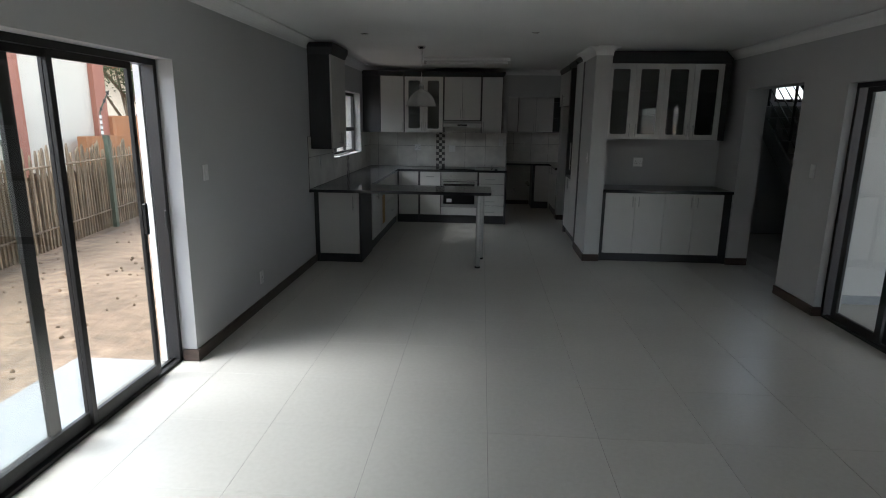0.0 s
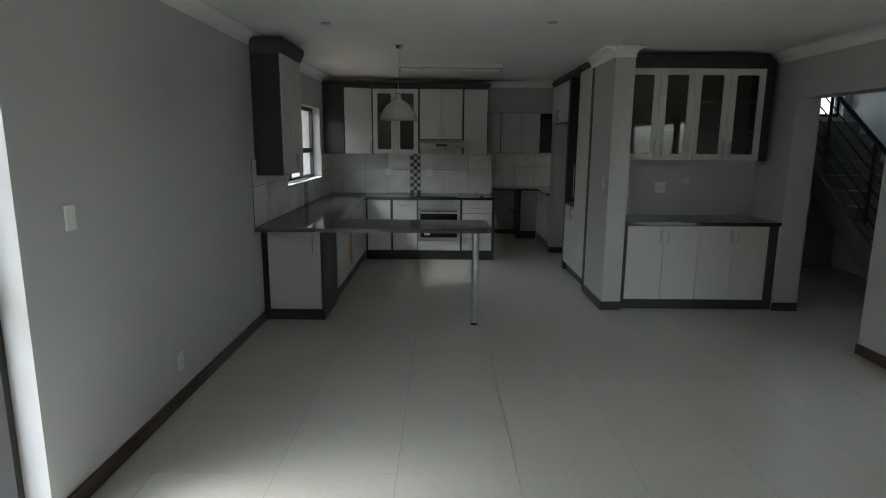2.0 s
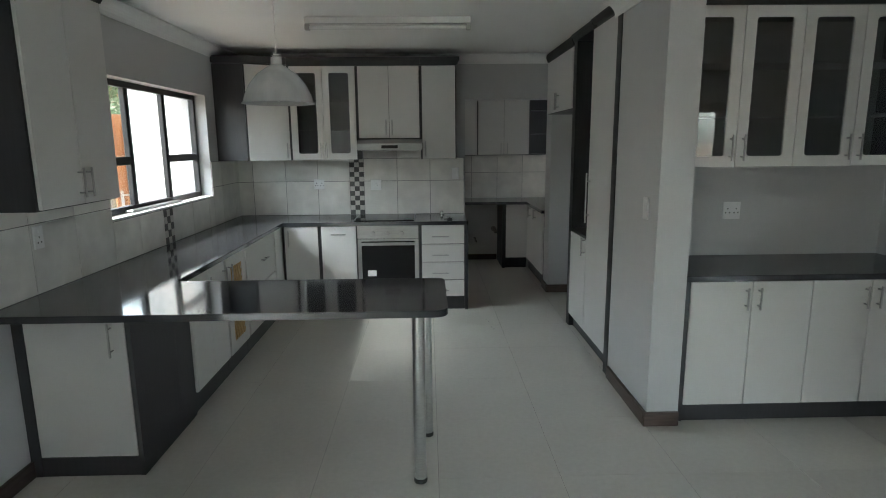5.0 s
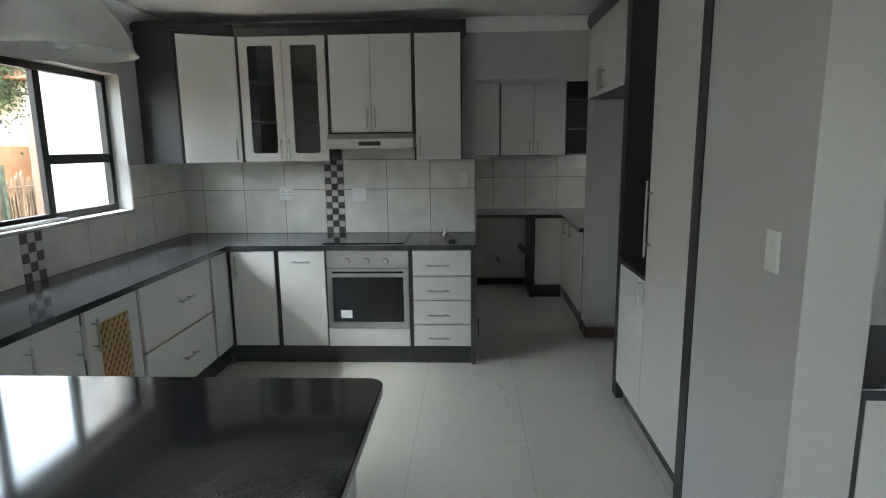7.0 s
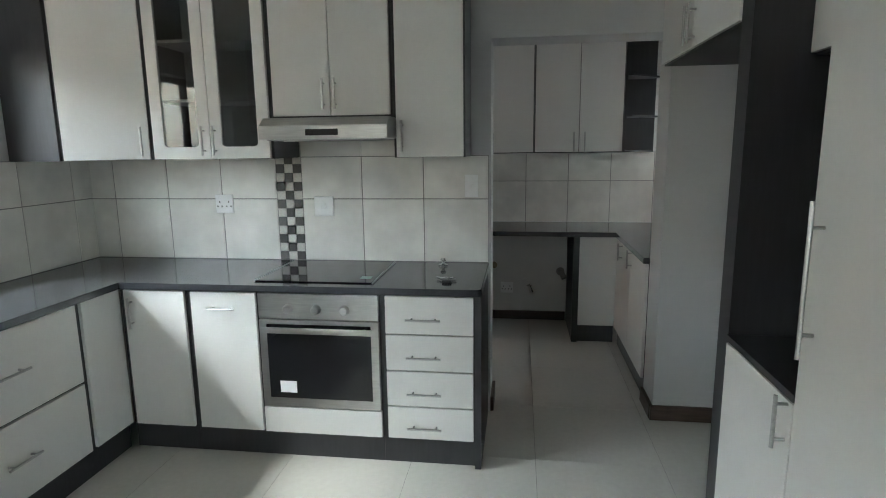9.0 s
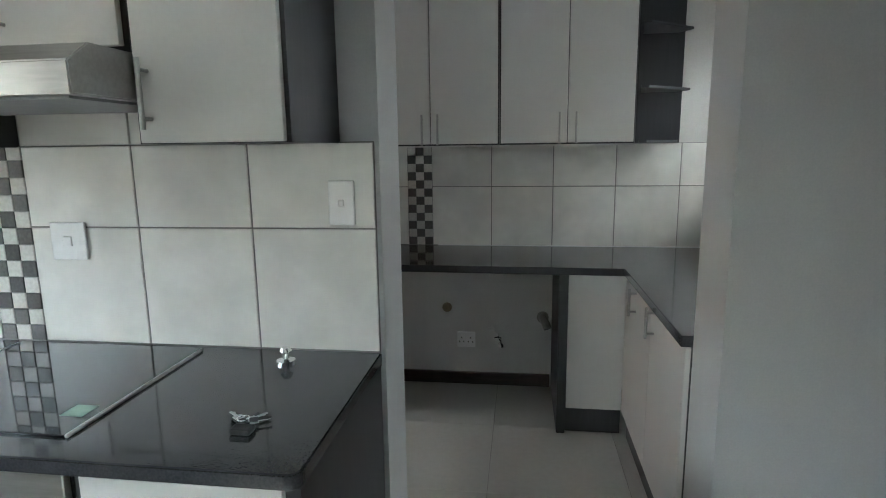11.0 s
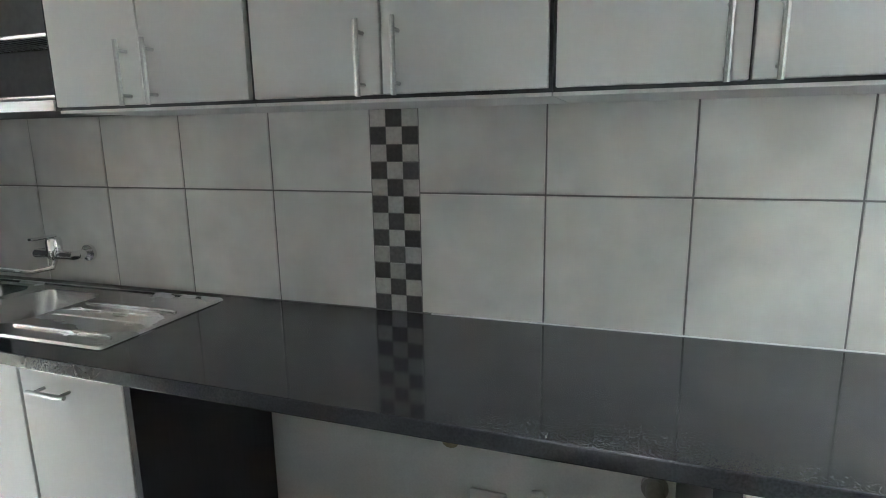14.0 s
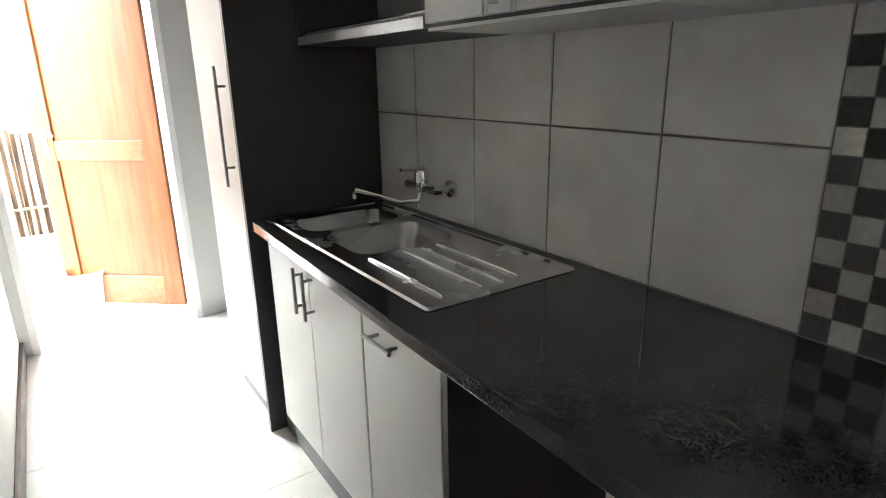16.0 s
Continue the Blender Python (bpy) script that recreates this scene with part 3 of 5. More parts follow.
for sign, yy in ((1, -0.017), (-1, -0.012)):
    c = -1.0
    while c < 1.6:
        ends = []
        for s in (0.0, 1.0):
            x = lo.x if s == 0 else hi.x
            ends.append([x, c + sign * 1.35 * (x - lo.x)])
        a, b = ends
        (ax, az), (bx, bz) = a, b
        t0, t1 = 0.0, 1.0
        dz = bz - az
        for edge, keep_above in ((lo.y, True), (hi.y, False)):
            t = (edge - az) / dz
            if (dz > 0) == keep_above:
                t0 = max(t0, t)
            else:
                t1 = min(t1, t)
        if t1 - t0 > 0.01:
            p, q = Vector((ax + t0 * (bx - ax), az + t0 * dz)), Vector((ax + t1 * (bx - ax), az + t1 * dz))
            n = Vector((-(q - p).y, (q - p).x)).normalized() * 0.008
            vs = [bm.verts.new((k.x, y, k.y)) for y in (yy, yy + 0.005) for k in (p - n, p + n, q + n, q - n)]
            for f in ((0, 1, 2, 3), (7, 6, 5, 4), (0, 4, 5, 1), (1, 5, 6, 2), (2, 6, 7, 3), (3, 7, 4, 0)):
                bm.faces.new([vs[k] for k in f])
        c += 0.058
part("lattice", bm, LATTICE, ld, "diagonal pine lattice")
bar_handle(ld, 0.055, 0.74, 0.16, True, -0.018)
part("kickboard", box(0, 0.447, 0.012, 0.028, 0, KZ - 0.003), CHAR, lat)
base_unit("drawer_cabinet", pose(FX, 7.845, 0, 0, 0, 90), 0.87, [(0.015, 0.855, 0.492, DT, ("h", 0.47, 0.685, 0.16), "drawer_front"), (0.015, 0.855, KZ, 0.484, ("h", 0.47, 0.315, 0.16), "drawer_front")], "white base cabinet with two deep drawers")
base_unit("corner_cabinet", pose(FX, 8.718, 0, 0, 0, 90), 0.277, [(0.012, 0.275, KZ, DT)], "narrow white corner filler cabinet", d=0.5)
BY = 8.998
base_unit("base_cabinet", pose(-1.512, BY, 0), 0.36, [(0.024, 0.355, KZ, DT, ("v", 0.07, 0.75, 0.16))], "white single-door corner base cabinet")
base_unit("base_cabinet", pose(-1.150, BY, 0), 0.372, [(0.024, 0.368, KZ, DT, ("h", 0.196, 0.785, 0.14))], "white base cabinet with a pull-out front")
dr = [(0.022, 0.448, a, b, ("h", 0.21, (a + b) / 2 - 0.016, 0.165), "drawer_front") for a, b in ((KZ, 0.308), (0.311, 0.491), (0.494, 0.674), (0.677, DT))]
chest = base_unit("drawer_cabinet", pose(-0.160, BY, 0), 0.452, dr, "white four-drawer base cabinet with a charcoal end panel")
part("end_panel", box(0.453, 0.483, -0.02, 0.6, 0.0, TOP - 0.035), CHAR, chest)

# ---- oven, hob and hood ----
oven = empty("oven", pose(-0.776, BY, 0), "stainless steel built-in oven with a black glass door", "oven")
OW = 0.614
part("housing", box(0.002, OW - 0.002, 0.001, 0.55, KZ, TOP - 0.036), CHAR, oven)
part("plinth_panel", box(0.004, OW - 0.004, -0.018, 0, KZ, 0.275), FRONT, oven, "white panel under the oven")
part("kickboard", box(-0.002, OW + 0.001, 0.012, 0.028, 0, KZ - 0.003), CHAR, oven, "charcoal kickboard")
pan = part("control_panel", box(0.006, OW - 0.006, -0.02, 0, 0.738, DT, 0.002), STEEL, oven)
for kx in (0.161, 0.302, 0.443):
    k = part("knob", turned([(0.0, 0.0), (0.024, 0.0), (0.022, 0.02), (0.018, 0.026), (0.0, 0.026)], 20), STEEL, pan, "round steel knob", True)
    k.matrix_basis = pose(kx, -0.02, 0.79, 90)
odoor = part("oven_door", box(0.006, OW - 0.006, -0.022, 0, 0.282, 0.732, 0.002), STEEL, oven, "steel oven door frame")
part("door_glass", box(0.045, OW - 0.045, -0.0255, -0.0215, 0.33, 0.712, 0.001), BLACK_GLASS, odoor, "black oven glass")
bm = box(0.028, OW - 0.028, -0.064, -0.054, 0.676, 0.706, 0.004, 2)
for x in (0.075, OW - 0.075):
    tube(bm, [(x, -0.02, 0.69), (x, -0.06, 0.69)], 0.008, 8)
part("handle", bm, STEEL, odoor, "long steel handle", True)
part("sticker", box(0.10, 0.185, -0.0268, -0.0256, 0.36, 0.42), PLASTIC, odoor, "small white sticker")

hob = empty("hob", pose(-0.815, 9.045, TOP), "black glass ceramic hob with steel edge strips", "hob")
part("glass", box(0.008, 0.602, 0.0, 0.515, 0.0002, 0.006, 0.002), BLACK_GLASS, hob)
for x in (0.0, 0.602):
    part("edge_strip", box(x, x + 0.008, -0.002, 0.517, 0.0002, 0.0085, 0.002), STEEL, hob, "steel edge strip")
part("sticker", box(0.52, 0.575, 0.08, 0.135, 0.0061, 0.0066), stuff_of("green_sticker", (0.35, 0.52, 0.42), (0.42, 0.58, 0.48), 0.5, bump=0), hob, "pale green sticker")

hood = empty("range_hood", pose(-0.752, 9.07, 1.562), "slim stainless steel range hood over the hob", "range hood")
bm = bmesh.new()
prof = [(0.0, 0.037), (0.0, 0.100), (0.06, 0.140), (0.50, 0.140), (0.50, 0.037)]
ends = [[bm.verts.new((x, y, z)) for y, z in prof] for x in (0.0, 0.63)]
for i in range(5):
    bm.faces.new((ends[0][i], ends[0][(i + 1) % 5], ends[1][(i + 1) % 5], ends[1][i]))
bm.faces.new(ends[0]), bm.faces.new(ends[1][::-1])
bmesh.ops.bevel(bm, geom=list(bm.edges), offset=0.003, segments=2, affect="EDGES")
part("body", bm, STEEL, hood)
part("grille", box(0.03, 0.60, 0.03, 0.46, 0.031, 0.0375), INSIDE, hood, "grey filter grille")
part("switch_panel", box(0.235, 0.395, -0.003, 0.003, 0.054, 0.084, 0.002), BLACK, hood, "black switch strip")
part("lamp_cover", box(0.10, 0.16, 0.06, 0.10, 0.028, 0.0315), PLASTIC, hood)

# ---- kitchen: wall units ----
UB, UT, UC, UY = 1.505, 2.415, 2.495, 9.27
UD = KY - UY - 0.003


def wall_unit(name, m, w, label, fronts=(), glazed=(), d=UD, z0=UB, z1=UT, top=UC, cl=False, cr=False, group="kitchen wall cabinets", shelves=(1.80, 2.10)):
    ob = empty(name, m, label, "cabinet", group)
    carcass(ob, w, d, z0, z1, shelves if glazed else (), bool(glazed))
    for f in fronts:
        front(ob, *f)
    for f in glazed:
        glazed_front(ob, *f)
    if top:
        crown(ob, w, d, z1 + 0.001, top, left=cl, right=cr)
    return ob


wu = wall_unit("wall_cabinet", pose(-1.435, UY, 0), 0.672, "wall cabinet with two glass doors in white frames", glazed=[(0.012, 0.336, UB, UT, ("v", 0.305, 1.60, 0.15)), (0.336, 0.66, UB, UT, ("v", 0.367, 1.60, 0.15))])
wall_unit("wall_cabinet", pose(-0.762, UY, 0), 0.63, "short two-door white wall cabinet above the hood", fronts=[(0.01, 0.315, 1.715, UT, ("v", 0.285, 1.82, 0.15)), (0.315, 0.62, 1.715, UT, ("v", 0.345, 1.82, 0.15))], z0=1.705)
wall_unit("wall_cabinet", pose(-0.131, UY, 0), 0.357, "tall single-door white wall cabinet", fronts=[(0.012, 0.35, UB, UT, ("v", 0.045, 1.61, 0.15))], cr=True)

# the corner wall unit, with a door across the corner
cu = empty("corner_wall_cabinet", pose(0, 0, 0), "corner wall cabinet with a slanting white door and charcoal side", "cabinet", "kitchen wall cabinets")
ca, cb = Vector((-1.812, 9.075)), Vector((-1.436, UY + 0.0))
plan = [(WX + 0.002, 9.06), (ca.x, 9.06), (ca.x, ca.y), (cb.x, cb.y), (cb.x, KY - 0.003), (WX + 0.002, KY - 0.003)]
part("body", outline_slab(plan, UB, UT, 0), CHAR, cu)
w2 = (cb - ca)
ang = math.degrees(math.atan2(w2.y, w2.x))
dd = front(cu, 0.01, w2.length - 0.012, UB, UT, ("v", w2.length - 0.05, 1.60, 0.15))
dd.matrix_basis = pose(ca.x, ca.y, 0, 0, 0, ang) @ pose(0, -0.002, 0)
plan2 = [(WX + 0.002, 9.04), (ca.x - 0.02, 9.04), (ca.x + 0.02, 9.055), (cb.x, UY - 0.05), (cb.x, KY - 0.003), (WX + 0.002, KY - 0.003)]
part("cornice", outline_slab(plan2, UT + 0.001, UC, 0.012), CHAR, cu, "charcoal cornice strip")

# the wall unit over the peninsula
wall_unit("wall_cabinet", pose(-1.850, 6.03, 0, 0, 0, 90), 0.70, "two-door white wall cabinet with charcoal sides over the peninsula", fronts=[(0.012, 0.35, 1.37, 2.42, ("v", 0.315, 1.48, 0.15)), (0.35, 0.69, 1.37, 2.42, ("v", 0.385, 1.48, 0.15))], d=0.247, z0=1.365, z1=2.42, top=2.545, cl=True, cr=True)

# ---- tall units beside the niche ----
TX = 1.225
tall = empty("tall_cabinet", pose(TX, 7.92, 0, 0, 0, -90), "full-height white larder cabinet with a charcoal edge", "cabinet", "tall kitchen cabinets")
carcass(tall, 0.58, 0.59, 0.12, 2.53)
front(tall, 0.0, 0.58, 0.12, 2.50, ("v", 0.06, 1.225, 0.39))
part("side_panel", box(0.581, 0.668, -0.022, -0.004, 0.0, 2.53), CHAR, tall)
part("kickboard", box(0, 0.58, 0.03, 0.046, 0, 0.118), CHAR, tall)
crown(tall, 0.58, 0.55, 2.531, 2.573, 0.02)
oven_tower = empty("appliance_cabinet", pose(TX, 8.52, 0, 0, 0, -90), "tall cabinet with an empty charcoal appliance niche between white doors", "cabinet", "tall kitchen cabinets")
part("side_panel", box(0.0, 0.10, -0.012, 0.59, 0.0, 2.50), CHAR, oven_tower)
part("body", boxes((0.10, 0.599, 0.001, 0.59, 0.12, 0.885), (0.10, 0.599, 0.181, 0.59, 1.825, 2.50), (0.10, 0.599, 0.57, 0.59, 0.885, 1.825)), CHAR, oven_tower)
part("shelf", box(0.10, 0.598, -0.018, 0.569, 0.886, 0.908), CHAR, oven_tower)
front(oven_tower, 0.102, 0.597, 0.12, 0.882, ("v", 0.57, 0.82, 0.15))
front(oven_tower, 0.102, 0.597, 1.83, 2.48, ("v", 0.55, 1.95, 0.16), y=0.18)
part("kickboard", box(0.10, 0.599, 0.03, 0.046, 0, 0.118), CHAR, oven_tower)
crown(oven_tower, 0.599, 0.55, 2.501, 2.565, 0.02)
bridge = empty("bridge_cabinet", pose(TX, KY - 0.004, 0, 0, 0, -90), "white two-door cabinet bridging the empty fridge bay", "cabinet", "tall kitchen cabinets")
carcass(bridge, 1.085, 0.59, 1.95, 2.48)
front(bridge, 0.012, 0.545, 1.955, 2.475, ("v", 0.515, 2.05, 0.16))
front(bridge, 0.545, 1.08, 1.955, 2.475, ("v", 0.575, 2.05, 0.16))
crown(bridge, 1.085, 0.55, 2.481, 2.555, 0.02)

# ---- drinks bar in the niche ----
NB = 7.118
barbase = empty("bar_cabinet", pose(1.372, 6.575, 0), "four-door white sideboard cabinet in a charcoal frame", "cabinet")
carcass(barbase, 1.591, 0.54, 0.10, 0.868)
for a, b, hx in ((0.073, 0.438, 0.40), (0.438, 0.794, 0.475), (0.794, 1.145, 1.107), (1.145, 1.50, 1.182)):
    front(barbase, a, b, 0.10, 0.86, ("v", hx, 0.76, 0.13))
part("side_panel", box(0.0, 0.072, -0.02, 0.0005, 0.0, 0.868), CHAR, barbase)
part("side_panel", box(1.503, 1.591, -0.02, 0.0005, 0.0, 0.868), CHAR, barbase)
part("kickboard", box(0.072, 1.503, -0.012, 0.004, 0, 0.098), CHAR, barbase)
tagged(made("worktop", box(1.372, EX - 0.002, 6.515, NB, 0.87, 0.905, 0.003, 2), GRANITE), "polished dark granite worktop in the niche", "worktop")
barup = empty("bar_wall_cabinet", pose(1.372, 6.75, 0), "wall cabinet with four glass doors and charcoal cornice", "cabinet")
carcass(barup, 1.478, NB - 6.75 - 0.002, 1.507, 2.408, (1.80, 2.10), True)
for a, b, hx in ((0.030, 0.361, 0.326), (0.361, 0.704, 0.396), (0.704, 1.052, 1.017), (1.052, 1.400, 1.087)):
    glazed_front(barup, a, b, 1.507, 2.408, ("v", hx, 1.62, 0.15), 0.062)
part("side_panel", box(0.0, 0.028, -0.02, 0.0005, 1.507, 2.408), CHAR, barup)
part("side_panel", box(1.403, 1.478, -0.02, 0.0005, 1.507, 2.408), CHAR, barup)
bm = bmesh.new()
prof = [(0.012, 2.409), (1.478, 2.409), (1.485, 2.465), (1.40, 2.55), (0.055, 2.55), (0.0, 2.495)]
ends = [[bm.verts.new((x, y, z)) for x, z in prof] for y in (-0.03, NB - 6.755)]
for i in range(6):
    bm.faces.new((ends[0][i], ends[0][(i + 1) % 6], ends[1][(i + 1) % 6], ends[1][i]))
bm.faces.new(ends[0]), bm.faces.new(ends[1][::-1])
part("cornice", bm, CHAR, barup, "charcoal cornice with cut corners")

# ---- scullery ----
ST = 0.895
SF = 10.922
SX0, SX1, SY0, SY1 = -1.555, -0.485, 10.982, 11.45
bm = bmesh.new()
xs, ys = [-1.592, SX0 + 0.02, SX1 - 0.02, 1.225, 1.828], [KY + 0.252, 10.864, SY0 + 0.02, SY1 - 0.02, SY - 0.012]
grid = {}
for i, x in enumerate(xs):
    for j, y in enumerate(ys):
        # the long front edge runs slightly out of parallel with the wall
        grid[i, j] = bm.verts.new((x, y + ((0.072, 0.068, 0.034, 0, 0)[i] if j == 1 else 0), ST - 0.037))
for i in range(4):
    for j in range(4):
        if (j == 0 and i < 3) or (i == 1 and j == 2):
            continue
        bm.faces.new((grid[i, j], grid[i + 1, j], grid[i + 1, j + 1], grid[i, j + 1]))
bmesh.ops.delete(bm, geom=[v for v in bm.verts if not v.link_faces], context="VERTS")
ext = bmesh.ops.extrude_face_region(bm, geom=list(bm.faces))
bmesh.ops.translate(bm, verts=[v for v in ext["geom"] if isinstance(v, bmesh.types.BMVert)], vec=(0, 0, 0.037))
sc_top = tagged(made("worktop", bm, GRANITE), "polished dark granite L-shaped scullery worktop", "worktop")
part("sealant_bead", tube(bmesh.new(), [(0.22, SY - 0.0135, ST + 0.001), (0.6, SY - 0.0135, ST + 0.001), (1.81, SY - 0.0135, ST + 0.001)], 0.0032, 8), PLASTIC, sc_top, "white silicone sealant bead", True)
bv = sc_top.modifiers.new("eased", "BEVEL")
bv.width, bv.segments, bv.limit_method = 0.003, 2, "ANGLE"

sc = base_unit("sink_cabinet", pose(-1.468, SF + 0.05, 0), 0.716, [(0.004, 0.358, KZ, 0.855, ("v", 0.322, 0.755, 0.15)), (0.358, 0.712, KZ, 0.855, ("v", 0.394, 0.755, 0.15))], "white two-door cabinet under the sink", group="scullery base cabinets", top=ST - 0.17, d=0.5)
part("filler_panel", box(-0.122, -0.002, 0.02, 0.04, 0.0, ST - 0.038), CHAR, sc, "charcoal filler panel")
su = base_unit("base_cabinet", pose(-0.75, SF + 0.047, 0), 0.36, [(0.004, 0.358, KZ, 0.855, ("h", 0.135, 0.785, 0.13))], "white single-front cabinet beside the appliance bay", group="scullery base cabinets", top=ST - 0.038, d=0.52)
part("end_panel", box(0.361, 0.381, -0.018, 0.52, 0.0, ST - 0.038), CHAR, su)
sr = base_unit("corner_cabinet", pose(0.962, SF, 0), 0.282, [(0.0, 0.282, KZ, 0.855)], "white blind corner cabinet of the scullery", group="scullery base cabinets", top=ST - 0.038)
part("end_panel", box(-0.045, -0.001, -0.018, 0.6, 0.0, ST - 0.038), CHAR, sr)
base_unit("base_cabinet", pose(1.26, 10.90, 0, 0, 0, -90), 1.03, [(0.0, 0.54, KZ, 0.855, ("v", 0.25, 0.785, 0.125)), (0.54, 1.03, KZ, 0.855, ("v", 0.605, 0.80, 0.125))], "white two-door cabinet below the scullery window", group="scullery base cabinets", top=ST - 0.038, d=0.53)

# sink with two bowls and a drainer
sink = empty("sink", pose(SX0, SY0, ST), "stainless steel double-bowl sink with a ribbed drainer", "sink")
SW, SD = SX1 - SX0, SY1 - SY0
b1, b2 = (0.085, 0.295, 0.055, 0.412), (0.340, 0.632, 0.068, 0.412)
bm = bmesh.new()
def rect_loop(x0, x1, y0, y1, z, r, n=5):
    pts = []
    for cx, cy, a0 in ((x1 - r, y0 + r, -90), (x1 - r, y1 - r, 0), (x0 + r, y1 - r, 90), (x0 + r, y0 + r, 180)):
        for k in range(n + 1):
            a = radians(a0 + 90 * k / n)
            pts.append(bm.verts.new((cx + r * math.cos(a), cy + r * math.sin(a), z)))
    return pts
def skin(a, b):
    for k in range(len(a)):
        bm.faces.new((a[k], a[(k + 1) % len(a)], b[(k + 1) % len(b)], b[k]))
outer = rect_loop(0, SW, 0, SD, 0.0005, 0.012)
rim1 = rect_loop(0.004, SW - 0.004, 0.004, SD - 0.004, 0.007, 0.012)
rim2 = rect_loop(0.016, SW - 0.016, 0.016, SD - 0.016, 0.007, 0.012)
flat = rect_loop(0.021, SW - 0.021, 0.021, SD - 0.021, 0.0025, 0.012)
skin(outer, rim1), skin(rim1, rim2), skin(rim2, flat)
holes = []
for x0, x1, y0, y1 in (b1, b2):
    top = rect_loop(x0, x1, y0, y1, 0.0025, 0.06)
    lip = rect_loop(x0 + 0.006, x1 - 0.006, y0 + 0.006, y1 - 0.006, -0.004, 0.056)
    low = rect_loop(x0 + 0.026, x1 - 0.026, y0 + 0.026, y1 - 0.026, -0.125, 0.054)
    turn = rect_loop(x0 + 0.038, x1 - 0.038, y0 + 0.038, y1 - 0.038, -0.155, 0.05)
    bot = rect_loop(x0 + 0.065, x1 - 0.065, y0 + 0.065, y1 - 0.065, -0.17, 0.036)
    skin(top, lip), skin(lip, low), skin(low, turn), skin(turn, bot)
    bm.faces.new(bot)
    holes.append(top)
edges = []
for loop in [flat, *holes]:
    for k in range(len(loop)):
        edges.append(bm.edges.get((loop[k], loop[(k + 1) % len(loop)])))
bmesh.ops.triangle_fill(bm, use_beauty=True, use_dissolve=False, edges=edges)
part("basin", bm, SINK_STEEL, sink, "", True)
for y, r in ((0.075, 0.0045), (0.187, 0.0025), (0.247, 0.0025), (0.305, 0.0045)):
    part("rib", tube(bmesh.new(), [(0.662, y, 0.003), (0.675, y, 0.0055), (1.008, y, 0.0055), (1.022, y, 0.003)], r, 10), SINK_STEEL, sink, "", True)
for x0, x1, y0, y1 in (b1, b2):
    d = part("drain", turned([(0.0, -0.168), (0.03, -0.168), (0.036, -0.1705)], 20), CHROME, sink, "", True)
    d.matrix_basis = pose((x0 + x1) / 2, (y0 + y1) / 2, 0)

tap = empty("mixer_tap", pose(-1.185, SY - 0.012, 1.015), "chrome wall-mounted mixer tap with a swivel spout", "tap")
tube(bm := bmesh.new(), [(-0.09, -0.03, 0), (-0.09, -0.065, 0), (0.09, -0.065, 0), (0.09, -0.03, 0)], 0.016, 12)
for s in (-0.09, 0.09):
    tube(bm, [(s, 0, 0), (s, -0.012, 0)], 0.03, 16)
    tube(bm, [(s, -0.012, 0), (s, -0.05, 0)], 0.014, 12)
part("body", bm, CHROME, tap, "", True)
part("cartridge", turned([(0.0, 0.06), (0.022, 0.06), (0.026, 0.05), (0.026, 0.0), (0.02, -0.015), (0.0, -0.015)], 20, (0, -0.065)), CHROME, tap, "", True)
part("lever", box(-0.012, 0.012, -0.15, -0.055, 0.062, 0.072, 0.004), CHROME, tap)
tube(bm := bmesh.new(), [(0, -0.065, -0.012), (0.0, -0.08, -0.045), (-0.05, -0.12, -0.055), (-0.16, -0.19, -0.03), (-0.20, -0.215, -0.022), (-0.215, -0.225, -0.035), (-0.215, -0.225, -0.055)], 0.009, 10)
part("spout", bm, CHROME, tap, "", True)

# tall broom cupboard at the end of the worktop
tall2 = empty("broom_cupboard", pose(-2.10, 10.945, 0), "tall white cupboard with a charcoal side beside the sink", "cabinet")
carcass(tall2, 0.48, 0.55, 0.12, 2.40)
front(tall2, 0.0, 0.478, 0.12, 2.39, ("v", 0.43, 1.22, 0.42))
part("side_panel", box(0.481, 0.506, -0.02, 0.55, 0.0, 2.40), CHAR, tall2)
part("kickboard", box(0, 0.48, 0.02, 0.036, 0, 0.118), CHAR, tall2)

# scullery wall cabinets
GY, GB, GT = 11.172, 1.495, 2.50
GD = SY - GY - 0.003
for x0, xm, x1 in ((-0.737, -0.425, -0.103), (-0.10, 0.236, 0.603), (0.606, 0.958, 1.298)):
    cab = wall_unit("wall_cabinet", pose(x0, GY, 0), x1 - x0, "two-door white wall cabinet over the scullery worktop", fronts=[(0.004, xm - x0, GB + 0.006, GT, ("v", xm - x0 - 0.042, 1.578, 0.16)), (xm - x0, x1 - x0 - 0.004, GB + 0.006, GT, ("v", xm - x0 + 0.042, 1.578, 0.16))], d=GD, z0=GB, z1=GT, top=0, group="scullery wall cabinets")
    part("underside", box(0.0, x1 - x0, -0.004, GD - 0.012, GB - 0.008, GB - 0.0005), PALE_PAINT, cab, "pale underside board")

corner_shelf = empty("corner_shelf", pose(1.30, GY, 0), "charcoal open end shelf with pointed shelves", "shelf")
part("back_panel", box(0.002, 0.02, 0.0, GD, GB, GT), CHAR, corner_shelf)
part("back_panel", box(0.02, 0.30, GD - 0.018, GD - 0.001, GB, GT), CHAR, corner_shelf)
for z, tip in ((GB, 0.27), (1.772, 0.32), (2.085, 0.32), (GT - 0.02, 0.32)):
    part("shelf", outline_slab([(0.021, 0.0), (0.06, 0.0), (tip, GD - 0.105), (tip - 0.05, GD - 0.02), (0.021, GD - 0.02)], z, z + 0.013, 0.0015), CHAR, corner_shelf)

